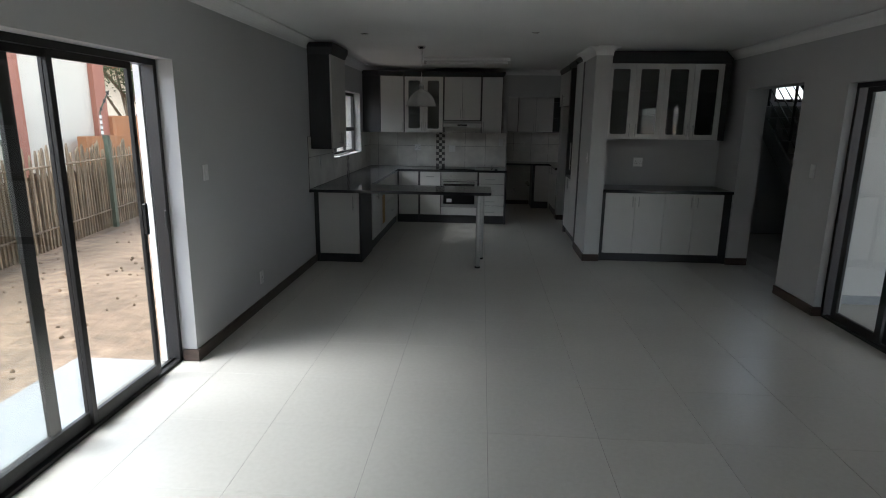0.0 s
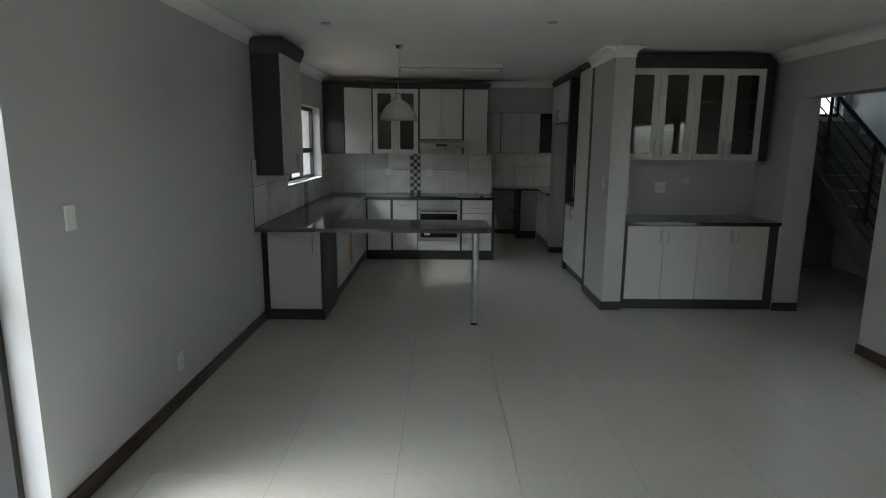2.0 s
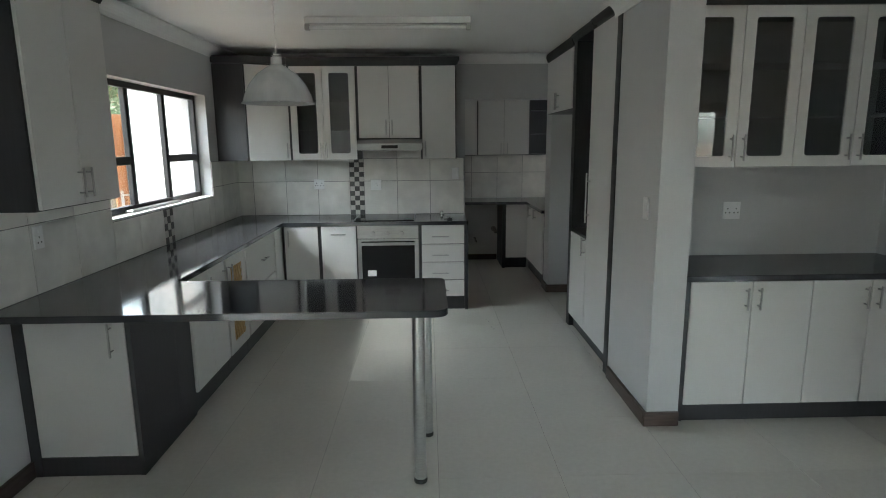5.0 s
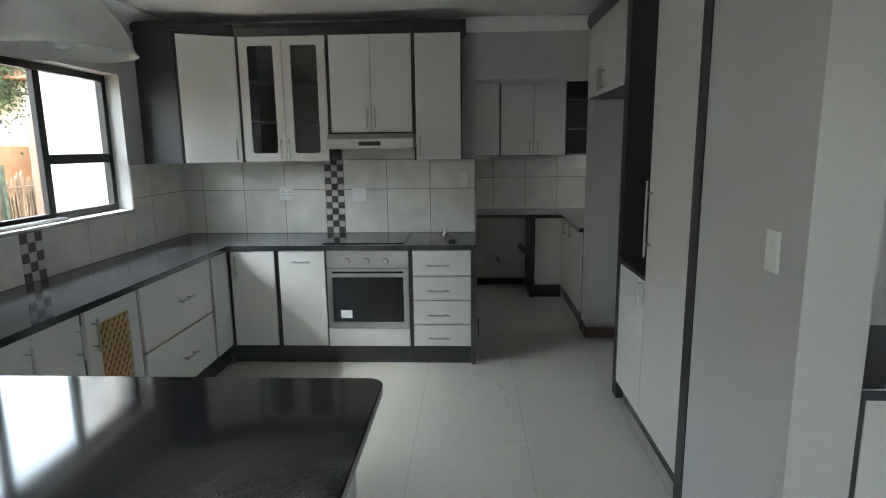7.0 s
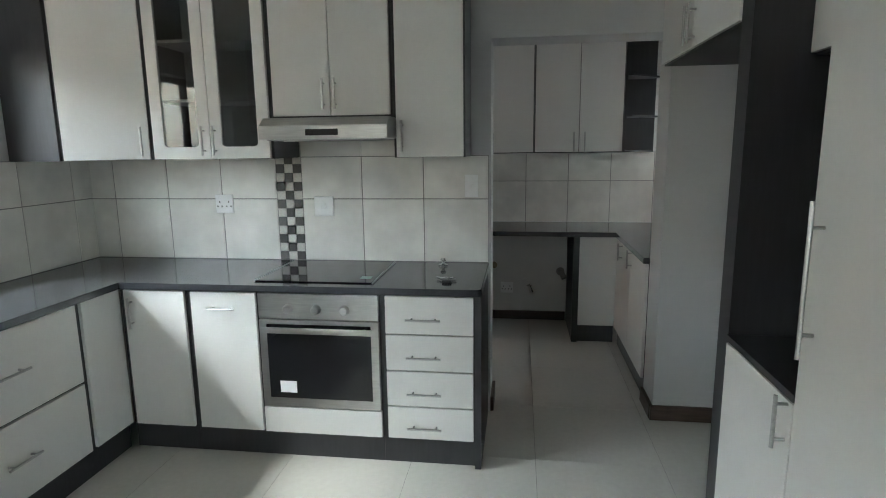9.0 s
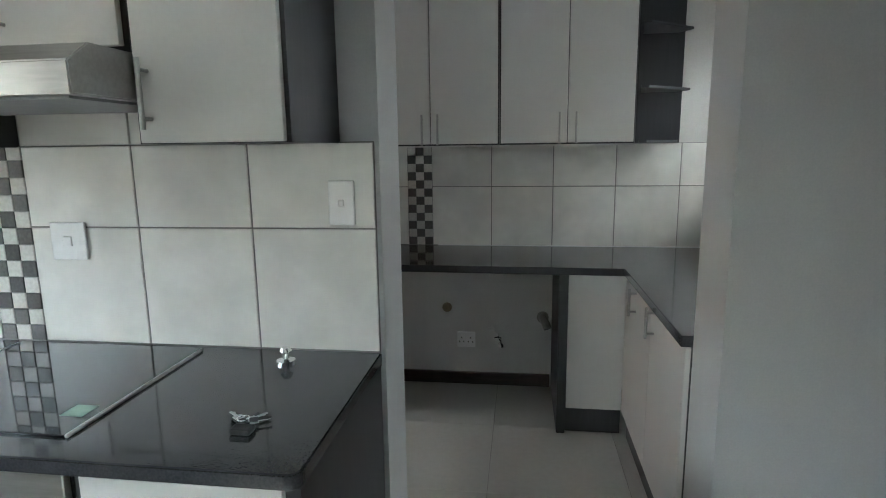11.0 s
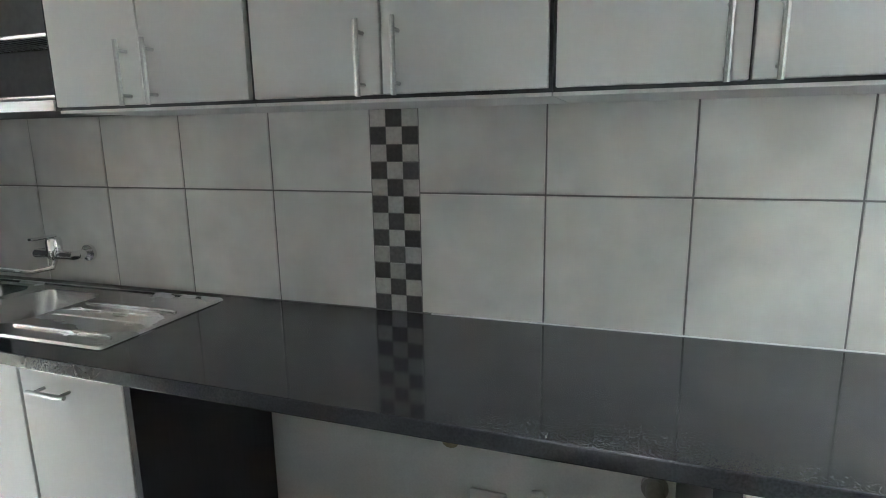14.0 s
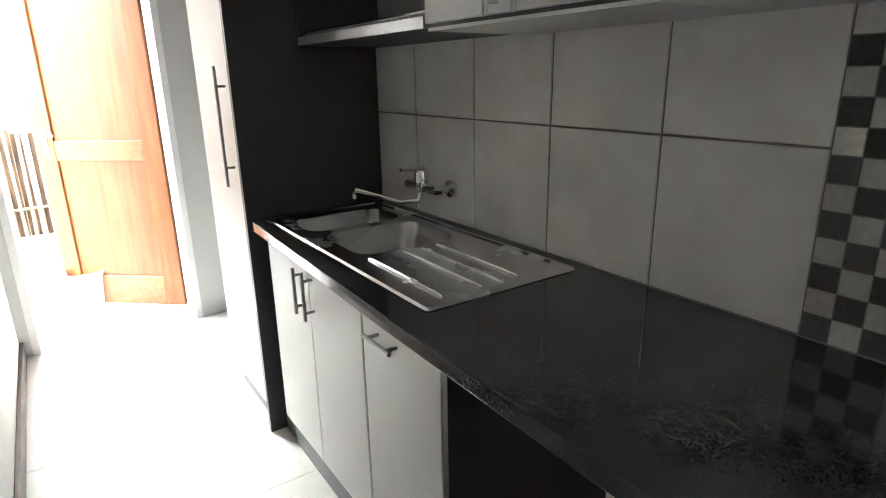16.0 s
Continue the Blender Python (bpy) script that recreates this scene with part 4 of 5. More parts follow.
rack_unit = empty("plate_rack_cabinet", pose(-1.588, GY, 0), "open charcoal wall cabinet holding a steel plate rack", "cabinet")
carcass(rack_unit, 0.848, GD, GB, GT, (1.98,), True)
for z in (1.535, 1.70):
    rack = part("plate_rack", tube(bmesh.new(), [(0.02, 0.02, z), (0.828, 0.02, z), (0.828, 0.20, z), (0.02, 0.20, z), (0.02, 0.024, z)], 0.006, 8), CHROME, rack_unit, "steel wire plate rack", True)
    for k in range(23):
        part("wire", tube(bmesh.new(), [(0.04 + k * 0.034, 0.02, z), (0.04 + k * 0.034, 0.20, z)], 0.002, 5), CHROME, rack, "", True)
part("drip_tray", box(0.02, 0.828, 0.005, 0.22, GB + 0.02, GB + 0.03), STEEL, rack_unit, "steel drip tray")
part("rail", box(0.02, 0.828, -0.004, 0.002, GB + 0.001, GB + 0.028), STEEL, rack_unit, "steel front rail")

# ---- pipes and points in the appliance bay ----
pipe = empty("waste_pipe", pose(0.862, SY, 0.45), "grey plastic waste pipe stub with an open mouth", "pipe")
GREY_PIPE = stuff_of("grey_pipe", (0.24, 0.22, 0.20), (0.32, 0.30, 0.27), 0.45, bump=0)
part("pipe", tube(bmesh.new(), [(0, 0, 0.0), (0, -0.045, 0.0), (0.014, -0.075, -0.014), (0.028, -0.095, -0.045)], 0.025, 16, False), GREY_PIPE, pipe, "", True)
# A solid black disc stands in for the shade inside the pipe.
part("mouth", tube(bmesh.new(), [(0.0262, -0.0925, -0.041), (0.0275, -0.0943, -0.0438)], 0.0235, 16), BLACK, pipe, "black disc painting the dark inside of the pipe mouth")
part("collar", tube(bmesh.new(), [(0, 0, 0), (0, -0.016, 0)], 0.036, 16), GREY_PIPE, pipe, "", True)
capd = empty("pipe_cap", pose(0.271, SY, 0.50), "round brass pipe cap set in the wall", "pipe cap")
part("cap", tube(bmesh.new(), [(0, 0, 0), (0, -0.012, 0), (0, -0.016, 0)], [0.03, 0.03, 0.022], 16), stuff_of("brass", (0.20, 0.16, 0.10), (0.28, 0.23, 0.15), 0.4, metal=0.7, bump=0), capd, "", True)
valve = empty("washing_machine_tap", pose(0.60, SY, 0.31), "small chrome appliance tap on the wall", "tap")
part("supply_pipe", tube(bmesh.new(), [(-0.075, -0.004, 0.055), (-0.045, -0.012, 0.065), (-0.025, -0.02, 0.04), (-0.01, -0.03, 0.012)], 0.007, 8), PALE_PAINT, valve, "painted supply pipe", True)
part("valve", tube(tube(bmesh.new(), [(-0.012, 0, 0.012), (-0.010, -0.035, 0.010)], 0.012, 12), [(-0.014, -0.035, 0.022), (0.0, -0.04, -0.012), (0.008, -0.045, -0.045)], [0.012, 0.015, 0.012], 12), CHROME, valve, "", True)
part("nut", tube(bmesh.new(), [(0.004, -0.043, -0.028), (0.009, -0.046, -0.050)], 0.017, 6), CHROME, valve)
part("lever", box(-0.034, 0.012, -0.066, -0.054, 0.010, 0.022, 0.004), CHROME, valve)


# ---- switches and sockets ----
def wall_plate(name, m, w, h, label, rockers=(), holes=()):
    ob = empty(name, m, label, "socket" if holes else "switch", "switches and sockets")
    part("plate", box(-w / 2, w / 2, -0.011, 0, -h / 2, h / 2, 0.005, 3), PLASTIC, ob)
    for x, z, a, b in rockers:
        part("rocker", box(x - a / 2, x + a / 2, -0.0155, -0.0105, z - b / 2, z + b / 2, 0.002), PLASTIC, ob)
    for x, z in holes:
        part("pin_hole", box(x - 0.0035, x + 0.0035, -0.0116, -0.0105, z - 0.0045, z + 0.0045), BLACK, ob)
    return ob


pins = [(-0.028, 0.012), (-0.041, -0.014), (-0.015, -0.014), (0.028, 0.012), (0.015, -0.014), (0.041, -0.014)]
wall_plate("socket", pose(-1.235, KY - 0.0115, 1.238), 0.11, 0.11, "white double socket on the tiled kitchen wall", [(-0.028, 0.035, 0.014, 0.014), (0.028, 0.035, 0.014, 0.014)], pins)
wall_plate("switch", pose(-0.626, KY - 0.0115, 1.226), 0.115, 0.115, "white stove isolator switch on the tiles", [(0, 0, 0.03, 0.03)])
wall_plate("switch", pose(0.228, KY - 0.0115, 1.340), 0.075, 0.125, "white light switch on the tiles", [(0, 0, 0.016, 0.02)])
wall_plate("socket", pose(1.945, NB, 1.206), 0.115, 0.115, "white double socket in the niche", [(-0.028, 0.035, 0.014, 0.014), (0.028, 0.035, 0.014, 0.014)], pins)
wall_plate("socket", pose(0.389, SY, 0.293), 0.115, 0.10, "white double socket low in the appliance bay", [], pins)
wall_plate("switch", pose(WX, 3.42, 1.32, 0, 0, 90), 0.07, 0.115, "white light switch beside the sliding door", [(0, 0, 0.018, 0.03)])
wall_plate("socket", pose(WX, 4.345, 0.28, 0, 0, 90), 0.075, 0.12, "white wall socket above the skirting", [(0, 0.03, 0.014, 0.014)], [(0, 0.0), (-0.013, -0.026), (0.013, -0.026)])
wall_plate("socket", pose(WX + 0.012, 6.358, 1.20, 0, 0, 90), 0.075, 0.12, "white socket on the tiled wall", [(0, 0.03, 0.014, 0.014)], [(0, 0.0), (-0.013, -0.026), (0.013, -0.026)])
wall_plate("switch", pose(1.208, 6.675, 1.278, 0, 0, -90), 0.075, 0.13, "white light switch on the pillar", [(0, 0, 0.02, 0.03)])
wall_plate("switch", pose(EX, 4.93, 1.29, 0, 0, -90), 0.075, 0.13, "white light switch between the doorways", [(0, 0, 0.02, 0.03)])

# ---- lamps ----
pendant = empty("pendant_lamp", pose(-0.855, 6.55, CEIL), "pendant lamp with a brushed metal dome shade, unlit", "lamp")
part("ceiling_rose", turned([(0.0, 0.0), (0.05, -0.001), (0.05, -0.012), (0.03, -0.035), (0.0, -0.038)], 24), CHROME, pendant, "", True)
part("cord", tube(bmesh.new(), [(0, 0, -0.03), (0.003, 0, -0.25), (0, 0, -0.48)], 0.003, 6), PLASTIC, pendant, "white cord", True)
part("chain", tube(bmesh.new(), [(0.006, 0, -0.03), (0.014, 0.004, -0.10), (0.004, 0.008, -0.17)], 0.004, 6), CHROME, pendant, "", True)
outerp = [(0.028, -0.455), (0.030, -0.50), (0.055, -0.515), (0.105, -0.55), (0.145, -0.60), (0.172, -0.655), (0.182, -0.69), (0.192, -0.70)]
part("shade", turned(outerp + [(r - 0.003, z - 0.0005) for r, z in reversed(outerp)], 40), SHADE, pendant, "brushed metal dome shade", True)
part("cap", turned([(0.0, -0.44), (0.026, -0.445), (0.0285, -0.46), (0.0285, -0.50), (0.0, -0.50)], 20), CHROME, pendant, "", True)
part("bulb", turned([(0.0, -0.69), (0.02, -0.685), (0.03, -0.66), (0.024, -0.61), (0.013, -0.57), (0.013, -0.50)], 16), PLASTIC, pendant, "", True)
downlight = empty("downlight", pose(-1.346, 5.57, CEIL), "small round chrome downlight set flush in the ceiling, unlit", "ceiling light", "ceiling downlights")
part("trim_ring", turned([(0.026, 0.0), (0.041, 0.0), (0.041, -0.002), (0.036, -0.005), (0.029, -0.005), (0.026, -0.002)], 28), CHROME, downlight, "", True)
part("lens", turned([(0.0, -0.0015), (0.0255, -0.0015), (0.0255, -0.0004), (0.0, -0.0004)], 24), PLASTIC, downlight, "frosted white lens")
copy_thing(downlight, pose(0.401, 5.47, CEIL))

fluor = empty("fluorescent_lamp", pose(-0.955, 7.84, CEIL), "slim white fluorescent batten on the ceiling, unlit", "lamp")
part("batten", box(0, 1.22, -0.03, 0.03, -0.045, 0, 0.004), PLASTIC, fluor)
part("tube", tube(bmesh.new(), [(0.03, 0, -0.07), (1.19, 0, -0.07)], 0.014, 14), PLASTIC, fluor, "unlit white tube", True)
for x in (0.0, 1.185):
    part("end_cap", box(x, x + 0.035, -0.022, 0.022, -0.09, -0.0455, 0.004), STEEL, fluor)

# ---- small things ----
keys = empty("key_bunch", pose(0.136, 9.135, TOP), "bunch of keys lying on the worktop", "keys")
rng = random.Random(4)
for k in range(6):
    a = rng.uniform(0, 6.28)
    bmk = boxes((0.012, 0.03, -0.010, 0.010, 0, 0.002), (0.03, 0.058, -0.003, 0.003, 0, 0.002), (0.045, 0.05, -0.006, -0.003, 0, 0.002))
    kk = part("key", bmk, STEEL if k % 2 else BLACK, keys)
    kk.matrix_basis = pose(0, 0, 0.002 + 0.0022 * k, 0, 0, math.degrees(a))
part("fob", box(-0.012, 0.034, -0.045, -0.012, 0.001, 0.014, 0.005, 2), BLACK, keys, "black plastic key fob")
ringm = bmesh.new()
tube(ringm, [(0.013 * math.cos(t), 0.013 * math.sin(t), 0.018) for t in (2 * math.pi * i / 16 for i in range(17))], 0.0015, 5, False)
part("key_ring", ringm, CHROME, keys, "", True)
knob_thing = empty("sink_plug", pose(0.078, 9.50, TOP), "small chrome plug standing on the worktop", "plug")
part("plug", turned([(0.0, 0.0), (0.026, 0.0), (0.026, 0.008), (0.01, 0.014), (0.008, 0.026), (0.017, 0.034), (0.012, 0.044), (0.0, 0.046)], 20), CHROME, knob_thing, "", True)
bucket = empty("bucket", pose(-3.70, 10.44, -0.03), "white plastic bucket outside the back door", "bucket")
part("tub", turned([(0.0, 0.001), (0.105, 0.001), (0.13, 0.25), (0.136, 0.252), (0.136, 0.262), (0.126, 0.262), (0.10, 0.01), (0.0, 0.01)], 32), PLASTIC, bucket, "", True)
part("handle", tube(bmesh.new(), [(0.134 * math.cos(t), 0.134 * math.sin(t) * 0.5 - 0.08 * math.sin(t), 0.24 - 0.13 * math.sin(t)) for t in (math.pi * i / 12 for i in range(13))], 0.003, 6), STEEL, bucket, "", True)
for k in range(4):
    crumb = tagged(made("crumb", box(-0.004, 0.004, -0.003, 0.003, 0.0, 0.004, 0.001), BLACK), "small dark crumb of dirt on the floor", "dirt", "crumbs")
    crumb.matrix_world = pose(0.47 + 0.015 * k, 8.62 - 0.11 * k + 0.05 * (k % 2), 0.0, 0, 0, 40 * k)

# ---- stairs beyond the doorway ----
stairs = tagged(new("staircase"), "dark stone staircase with steel railings", "staircase")
stairs["category"] = "staircase"
for i in range(12):
    y0, z0 = 6.17 + 0.215 * i, 0.165 * i
    part("step", boxes((4.22, 5.055, y0, y0 + 0.23, max(0.0, z0 - 0.02), z0 + 0.14)), STONE, stairs)
    part("tread", box(4.20, 5.056, y0 - 0.02, y0 + 0.225, z0 + 0.141, z0 + 0.165, 0.004), STONE, stairs, "dark stone tread")
bm = bmesh.new()
vs = [bm.verts.new((x, y, z)) for x in (4.17, 4.199) for y, z in ((6.16, 0.0), (6.56, 0.0), (8.74, 1.62), (8.74, 1.92), (6.16, 0.08))]
bm.faces.new(vs[:5]), bm.faces.new(vs[5:][::-1])
for k in range(5):
    bm.faces.new((vs[k], vs[(k + 1) % 5], vs[5 + (k + 1) % 5], vs[5 + k]))
part("stringer", bm, STONE, stairs)


def nosing(y):
    return 0.165 + 0.75 * (y - 6.17)


for y in (6.30, 7.12, 7.92, 8.68):
    part("post", tube(bmesh.new(), [(4.24, y, nosing(y) - 0.16), (4.24, y, nosing(y) + 0.82)], 0.02, 10), BRONZE, stairs, "", True)
for k, r in enumerate((0.03, 0.19, 0.35, 0.51, 0.67, 0.84)):
    part("rail", tube(bmesh.new(), [(4.24, 6.25, nosing(6.25) + r), (4.24, 8.7, nosing(8.7) + r)], 0.025 if k == 5 else 0.009, 8), BRONZE, stairs, "", True)

# ---- the yard ----
fence = tagged(new("fence"), "weathered lath fence with green steel posts and a reed screen", "fence")
FA = Vector((-6.0, 6.23))
FB = Vector((-6.47, 8.98))
way = (FB - FA).normalized()
fr = random.Random(7)
start, count = FA - way * 9.2, 258
lath_meshes = []
for k in range(6):
    h = 1.27 + 0.028 * k
    w = 0.013 + 0.0018 * k
    bm = boxes((-w, w, -0.012, 0.012, 0.0, h))
    tip = [v for v in bm.verts if v.co.z > 0.5]
    top = [bm.verts.new((0.0, y, h + 0.07)) for y in (-0.012, 0.012)]
    bmesh.ops.delete(bm, geom=[f for f in bm.faces if all(v in tip for v in f.verts)], context="FACES")
    lo = {(round(v.co.x > 0), round(v.co.y > 0)): v for v in tip}
    bm.faces.new((lo[0, 0], lo[1, 0], top[0])), bm.faces.new((lo[1, 1], lo[0, 1], top[1]))
    bm.faces.new((lo[1, 0], lo[1, 1], top[1], top[0])), bm.faces.new((lo[0, 1], lo[0, 0], top[0], top[1]))
    me = bpy.data.meshes.new("lath")
    bmesh.ops.recalc_face_normals(bm, faces=bm.faces)
    bm.to_mesh(me), bm.free()
    me.materials.append(POLE)
    lath_meshes.append(me)
heading = math.degrees(math.atan2(way.y, way.x))
reeds = bmesh.new()
for k in range(430):
    x = k * 0.05
    block(reeds, x, x + 0.044, 0.045 + fr.uniform(0, 0.012), 0.065, -0.02, 1.06 + fr.uniform(-0.05, 0.03))
reeds.transform(pose(start.x, start.y, -0.15, 0, 0, heading))
tagged(part("reed_screen", reeds, REED, fence, "dark brown reed screen behind the laths"), kind="stuff")
for k in range(count):
    p = start + way * (k * 0.084 + fr.uniform(-0.010, 0.010))
    ob = new("lath", lath_meshes[k % 6])
    ob.parent = fence
    ob.matrix_basis = pose(p.x, p.y, -0.15 - fr.uniform(0, 0.05), fr.uniform(-1.0, 1.0), fr.uniform(-1.0, 1.0), heading)
for z in (0.16, 1.02):
    a, b = start + Vector((0.05, 0)), start + way * count * 0.084 + Vector((0.05, 0))
    part("rail", tube(bmesh.new(), [(a.x, a.y, z), (b.x, b.y, z)], 0.015, 6), POLE, fence, "weathered rail")
for k in range(9):
    p = start + way * (k * 2.6 + 1.25) + Vector((0.09, 0))
    part("post", box(p.x - 0.035, p.x + 0.035, p.y - 0.035, p.y + 0.035, -0.15, 1.40), RAIL, fence, "green steel post")
    tube(bm := bmesh.new(), [(p.x - 0.06, p.y, 1.33), (p.x - 0.06, p.y, 1.78), (p.x + 0.02, p.y + 0.16, 2.12)], 0.011, 6)
    bracket = part("electric_fence_bracket", bm, RAIL, fence)
    for n in range(7):
        f = (n - 4) / 2
        at = (p.x - 0.06, p.y, 1.44 + 0.085 * n) if n < 4 else (p.x - 0.05 + 0.06 * f, p.y + 0.02 + 0.12 * f, 1.82 + 0.26 * f)
        knob = part("insulator", turned([(0.0, -0.03), (0.024, -0.026), (0.016, 0.0), (0.024, 0.026), (0.0, 0.03)], 10), PLASTIC if n < 4 else BLACK, bracket, "white insulator" if n < 4 else "black insulator", True)
        knob.matrix_basis = pose(*at)

house = tagged(new("neighbour_house"), "cream plastered house with salmon pilasters behind the fence", "house")
part("wall", boxes((-14, -9, -6, 12.42, -0.14, 3.7)), CREAM, house)
for y in (-1.0, 4.4, 9.91, 12.42):
    part("pilaster", box(-9.0, -8.88, y - 0.19, y + 0.19, -0.14, 3.7), SALMON, house, "salmon pilaster")
part("roof", outline_slab([(-14.4, -6.4), (-8.5, -6.4), (-8.5, 12.9), (-14.4, 12.9)], 3.7, 3.85, 0.02), ROOF, house)
garden_wall = tagged(made("garden_wall", boxes((-9.0, -8.8, 12.62, 30, -0.14, 1.72), (-8.8, -8.6, 11.35, 12.9, -0.14, 1.27)), ORANGE), "orange plastered garden wall", "wall")
pillar = tagged(made("gate_pillar", box(-6.95, -6.6, 14.1, 14.5, -0.14, 2.1, 0.02), SALMON), "salmon plastered gate pillar", "pillar")
far_house = tagged(new("far_house"), "pale house with a clay tile roof", "house")
part("wall", boxes((-16, -10, 18, 30, -0.14, 3.2)), CREAM, far_house)
bm = bmesh.new()
vs = [bm.verts.new(p) for p in ((-16.6, 17.4, 3.2), (-9.4, 17.4, 3.2), (-9.4, 30.6, 3.2), (-16.6, 30.6, 3.2), (-13, 20.5, 5.0), (-13, 27.5, 5.0))]
for f in ((0, 1, 4), (1, 2, 5, 4), (2, 3, 5), (3, 0, 4, 5), (3, 2, 1, 0)):
    bm.faces.new([vs[k] for k in f])
part("roof", bm, ROOF, far_house, "clay tile roof")


def leafy_tree(x, y, height, spread, seed):
    r = random.Random(seed)
    ob = empty("tree", pose(x, y, -0.14), "tree with dense grey-green leaves behind the wall", "tree", "trees")
    bm = bmesh.new()
    tube(bm, [(0, 0, 0), (0.05, 0.03, height * 0.3), (0.0, 0.1, height * 0.55)], [0.16, 0.12, 0.07], 8)
    tips = []
    for k in range(11):
        a, h = r.uniform(0, 6.28), r.uniform(0.3, 0.55) * height
        e = Vector((math.cos(a) * spread * r.uniform(0.4, 0.8), math.sin(a) * spread * r.uniform(0.4, 0.8), height * r.uniform(0.6, 0.95)))
        tube(bm, [(0, 0.05, h), (e.x * 0.5, e.y * 0.5, (h + e.z) / 2 + 0.15), e], [0.05, 0.035, 0.012], 6)
        tips.append(e)
    part("trunk", bm, BARK, ob, "", True)
    verts, faces = [], []
    for k in range(15000):
        c = r.choice(tips) + Vector((r.gauss(0, 0.36), r.gauss(0, 0.36), r.gauss(0, 0.3))) * spread * 0.55
        u = Vector((r.gauss(0, 1), r.gauss(0, 1), r.gauss(0, 1))).normalized() * r.uniform(0.03, 0.065)
        w = u.orthogonal().normalized() * r.uniform(0.014, 0.03)
        n = len(verts)
        verts += [c - u, c + w, c + u, c - w]
        faces.append((n, n + 1, n + 2, n + 3))
    me = bpy.data.meshes.new("crown")
    me.from_pydata(verts, [], faces)
    me.materials.append(LEAF)
    cr = new("crown", me)
    cr.parent = ob
    return ob


leafy_tree(-11.5, 17.5, 4.6, 1.8, 3)
leafy_tree(-9.8, 20.5, 5.2, 2.2, 5)
leafy_tree(-7.6, 16.8, 2.6, 1.0, 9)
stones = bmesh.new()
sr2 = random.Random(11)
for k in range(420):
    x, y, s = sr2.uniform(-5.9, -2.6), sr2.uniform(-1, 12), sr2.uniform(0.008, 0.03)
    if -3.2 < x and y < 3.4:
        continue
    m = pose(x, y, -0.14 + s * 0.3, sr2.uniform(0, 90), sr2.uniform(0, 90), sr2.uniform(0, 90)) @ Matrix.Diagonal((s, s * 0.7, s * 0.6, 1))
    bmesh.ops.create_icosphere(stones, subdivisions=1, radius=1.0, matrix=m)
tagged(made("pebbles", stones, SAND), "loose pebbles on the sandy yard", "stones", kind="stuff")

# ---- tiles ----
def tile_mesh(store, w, d, h, material, bevel):
    key = (round(w, 4), round(d, 4), round(h, 4), material.name)
    if key not in store:
        bm = bmesh.new()
        b = bevel
        lo = [bm.verts.new((x, y, 0)) for x, y in ((0, 0), (w, 0), (w, d), (0, d))]
        mi = [bm.verts.new((x, y, h - b)) for x, y in ((0, 0), (w, 0), (w, d), (0, d))]
        hi = [bm.verts.new((x, y, h)) for x, y in ((b, b), (w - b, b), (w - b, d - b), (b, d - b))]
        for a, c in ((lo, mi), (mi, hi)):
            for i in range(4):
                bm.faces.new((a[i], a[(i + 1) % 4], c[(i + 1) % 4], c[i]))
        bm.faces.new(hi)
        me = bpy.data.meshes.new("tile")
        bm.to_mesh(me), bm.free()
        me.materials.append(material)
        store[key] = me
    return store[key]


STORE = {}


def tile(parent, name, m, w, d, h, material, bevel=0.0015):
    ob = new(name, tile_mesh(STORE, w, d, h, material, bevel))
    ob.parent = parent
    ob.matrix_basis = m


def wall_tiling(parent, m, us, rows, strips=(), joint=0.005, skip=()):
    """Tiles on a wall: m maps (u, v, out) to the world; us: joint places; rows: (v0, v1); strips: mosaic spans between two of us."""
    for a, b in zip(us, us[1:]):
        if (a, b) in strips:
            s = (b - a) / 3
            v0, v1 = rows[0][0], rows[-1][1]
            n = 0
            while v0 + n * s + s * 0.4 < v1:
                h = min(s, v1 - v0 - n * s)
                for c in range(3):
                    tile(parent, "mosaic", m @ pose(a + c * s + 0.0012, v0 + n * s + 0.0012, 0), s - 0.0024, h - 0.0024, 0.0105, MOSAIC_PALE if (c + n) % 2 else MOSAIC_DARK, 0.001)
                n += 1
            continue
        for v0, v1 in rows:
            if not any(a < sb and b > sa and v0 < sv1 and v1 > sv0 for sa, sb, sv0, sv1 in skip):
                tile(parent, "tile", m @ pose(a + joint / 2, v0 + joint / 2, 0), b - a - joint, v1 - v0 - joint, 0.0105, WALL_TILE)


def wall_frame(x, y, z, rz):
    """Local u along a wall, v up, out of the wall."""
    return pose(x, y, z, 90, 0, rz)


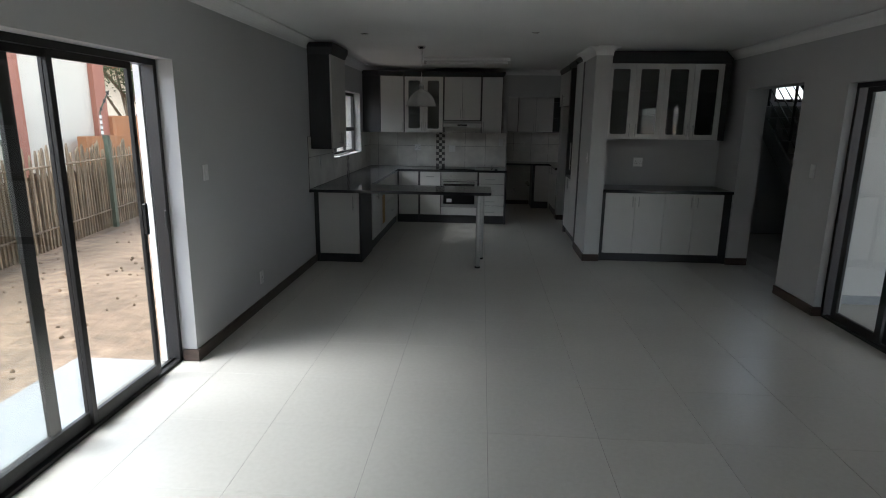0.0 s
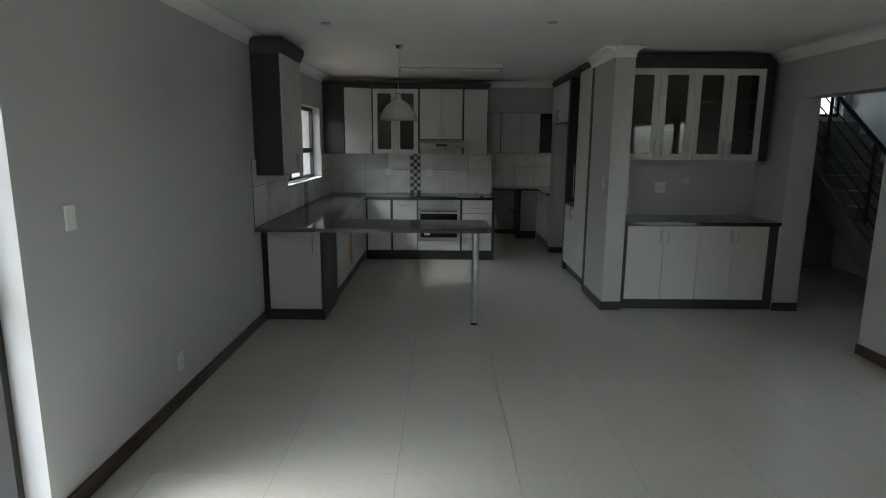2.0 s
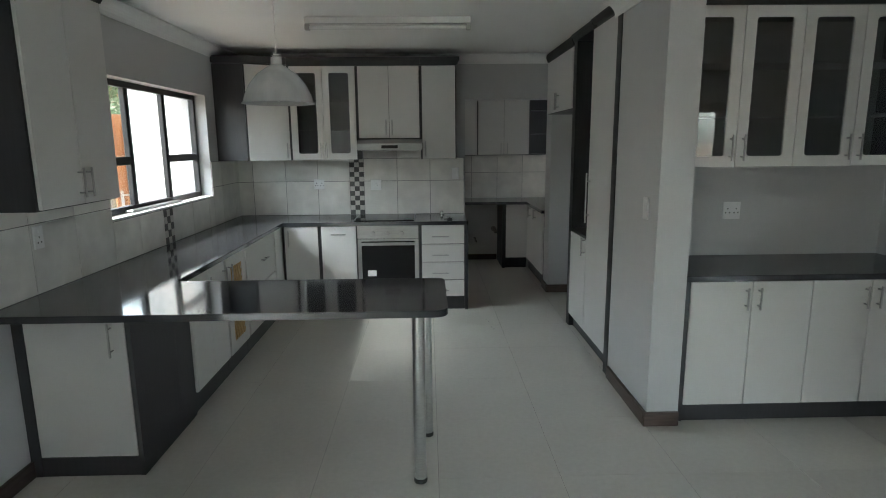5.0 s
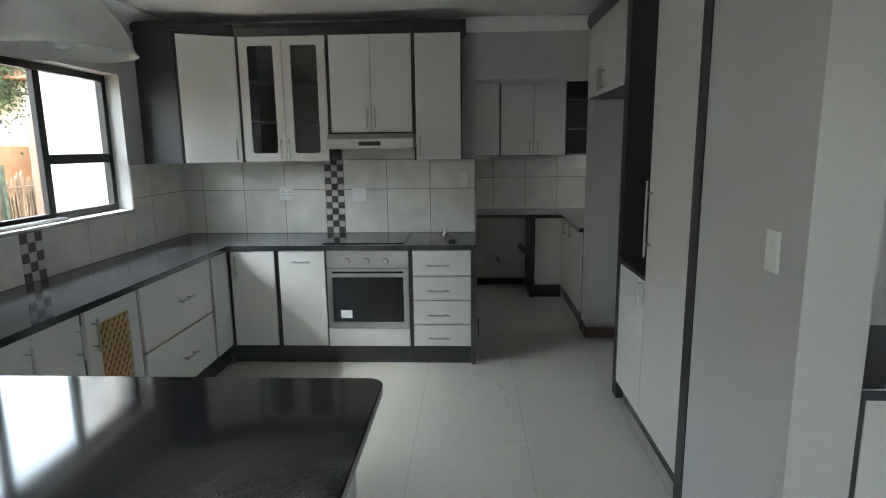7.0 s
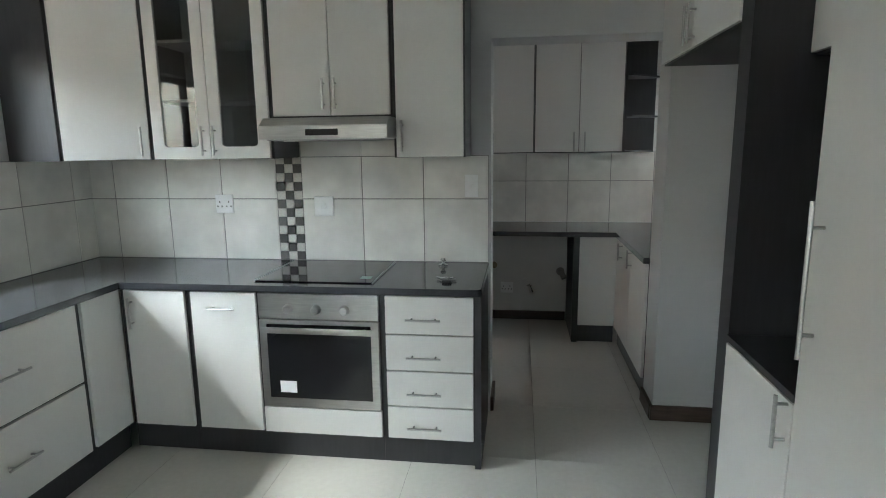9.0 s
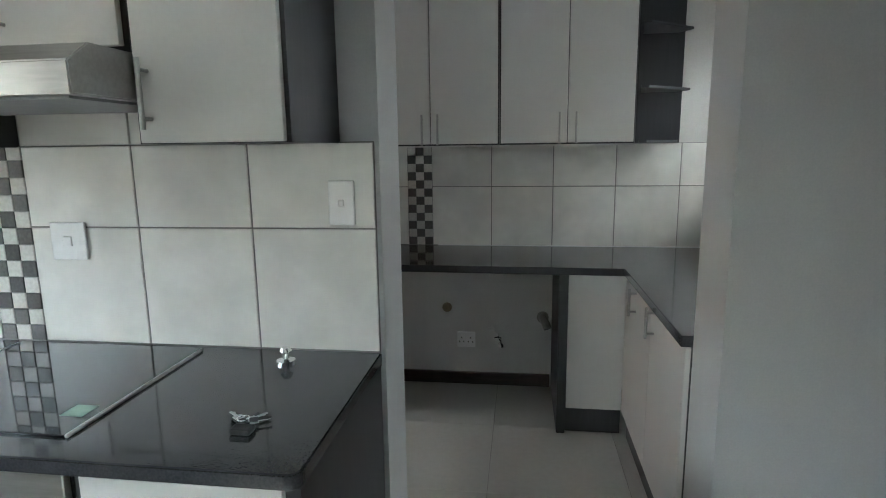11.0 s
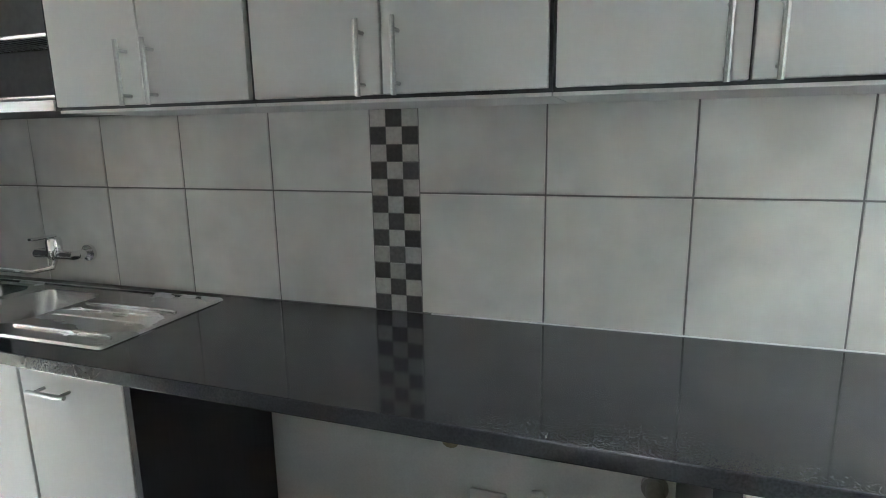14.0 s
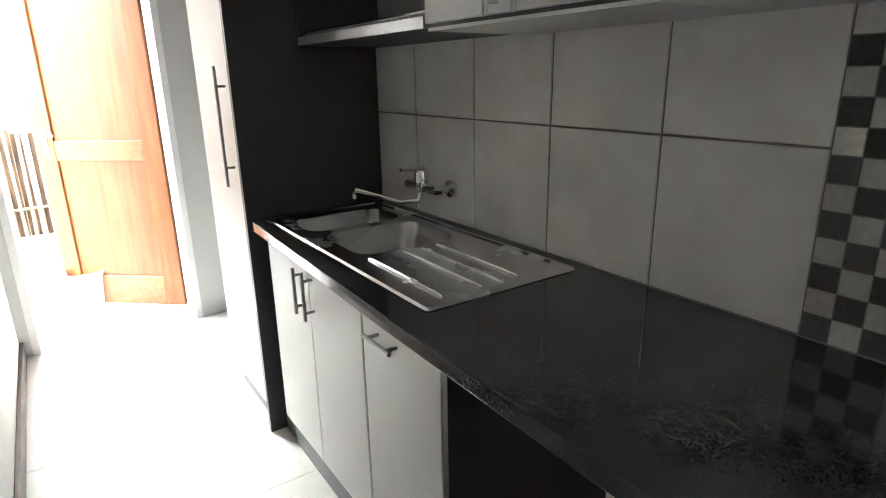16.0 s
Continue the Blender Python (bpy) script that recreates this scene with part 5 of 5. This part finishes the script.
bed_k = structure("wall_tile_bed", boxes((WX, 0.322, KY - 0.008, KY - 0.0005, 0.86, 1.508)), TILE_GROUT, "grey tile grout")
wall_tiling(bed_k, wall_frame(0, KY - 0.001, 0, 0), [-2.14, -1.94, -1.592, -1.25, -0.908, -0.755, -0.398, -0.043, 0.322], [(0.906, 1.267), (1.267, 1.507)], [(-0.908, -0.755)])
wall_tiling(bed_k, wall_frame(0, KY - 0.001, 0, 0), [-0.755, -0.398, -0.14], [(1.507, 1.70)])
bed_w = structure("wall_tile_bed", boxes((WX + 0.0005, WX + 0.008, 5.925, 7.08, 0.86, 1.508), (WX + 0.0005, WX + 0.008, 7.08, 8.845, 0.86, 1.179), (WX + 0.0005, WX + 0.008, 8.845, KY, 0.86, 1.508)), TILE_GROUT, "grey tile grout")
mw = wall_frame(WX + 0.001, 0, 0, 90)
wall_tiling(bed_w, mw, [5.925, 6.31, 6.695, 7.08], [(0.906, 1.27), (1.27, 1.507)])
wall_tiling(bed_w, mw, [7.08, 7.42, 7.79, 7.95, 8.34, 8.71, 8.845], [(0.906, 1.179)], [(7.79, 7.95)])
wall_tiling(bed_w, mw, [8.845, 9.09, 9.45, 9.60], [(0.906, 1.27), (1.27, 1.507)])
bed_s = structure("wall_tile_bed", boxes((-1.6, 1.83, SY - 0.008, SY - 0.0005, 0.85, 1.495)), TILE_GROUT, "grey tile grout")
wall_tiling(bed_s, wall_frame(0, SY - 0.001, 0, 0), [-1.60, -1.315, -0.975, -0.641, -0.299, 0.041, 0.189, 0.547, 0.908, 1.264, 1.62, 1.822], [(0.896, 1.252), (1.252, 1.495)], [(0.041, 0.189)])
bed_e = structure("wall_tile_bed", boxes((1.822, 1.8295, KY + 0.252, SY, 0.85, 1.204)), TILE_GROUT, "grey tile grout")
wall_tiling(bed_e, wall_frame(1.829, 0, 0, -90), [-11.49, -11.12, -10.76, -10.40, -10.05, -9.865], [(0.896, 1.204)])

P = 0.618
joined = bmesh.new()
for i in range(-6, 11):
    for j in range(-10, 16):
        x0, y0 = i * P - 0.03, 2.30 + j * P
        for ax0, ax1, ay0, ay1 in ((-2.245, 3.27, -3.5, 9.70), (-3.26, 1.83, 9.70, 11.50), (3.27, 6.2, -1.0, 8.7)):
            a, b, c, d = max(x0, ax0), min(x0 + P, ax1), max(y0, ay0), min(y0 + P, ay1)
            if b - a < 0.01 or d - c < 0.01:
                continue
            if ax0 == 3.27 or y0 < -1.2:
                block(joined, a + 0.0015, b - 0.0015, c + 0.0015, d - 0.0015, -0.006, 0.0)
            else:
                tile(floor, "tile", pose(a + 0.001, c + 0.0004, -0.008), b - a - 0.002, d - c - 0.0008, 0.008, FLOOR_TILE, 0.0005)
tagged(part("far_tiles", joined, FLOOR_TILE, floor), kind="stuff")
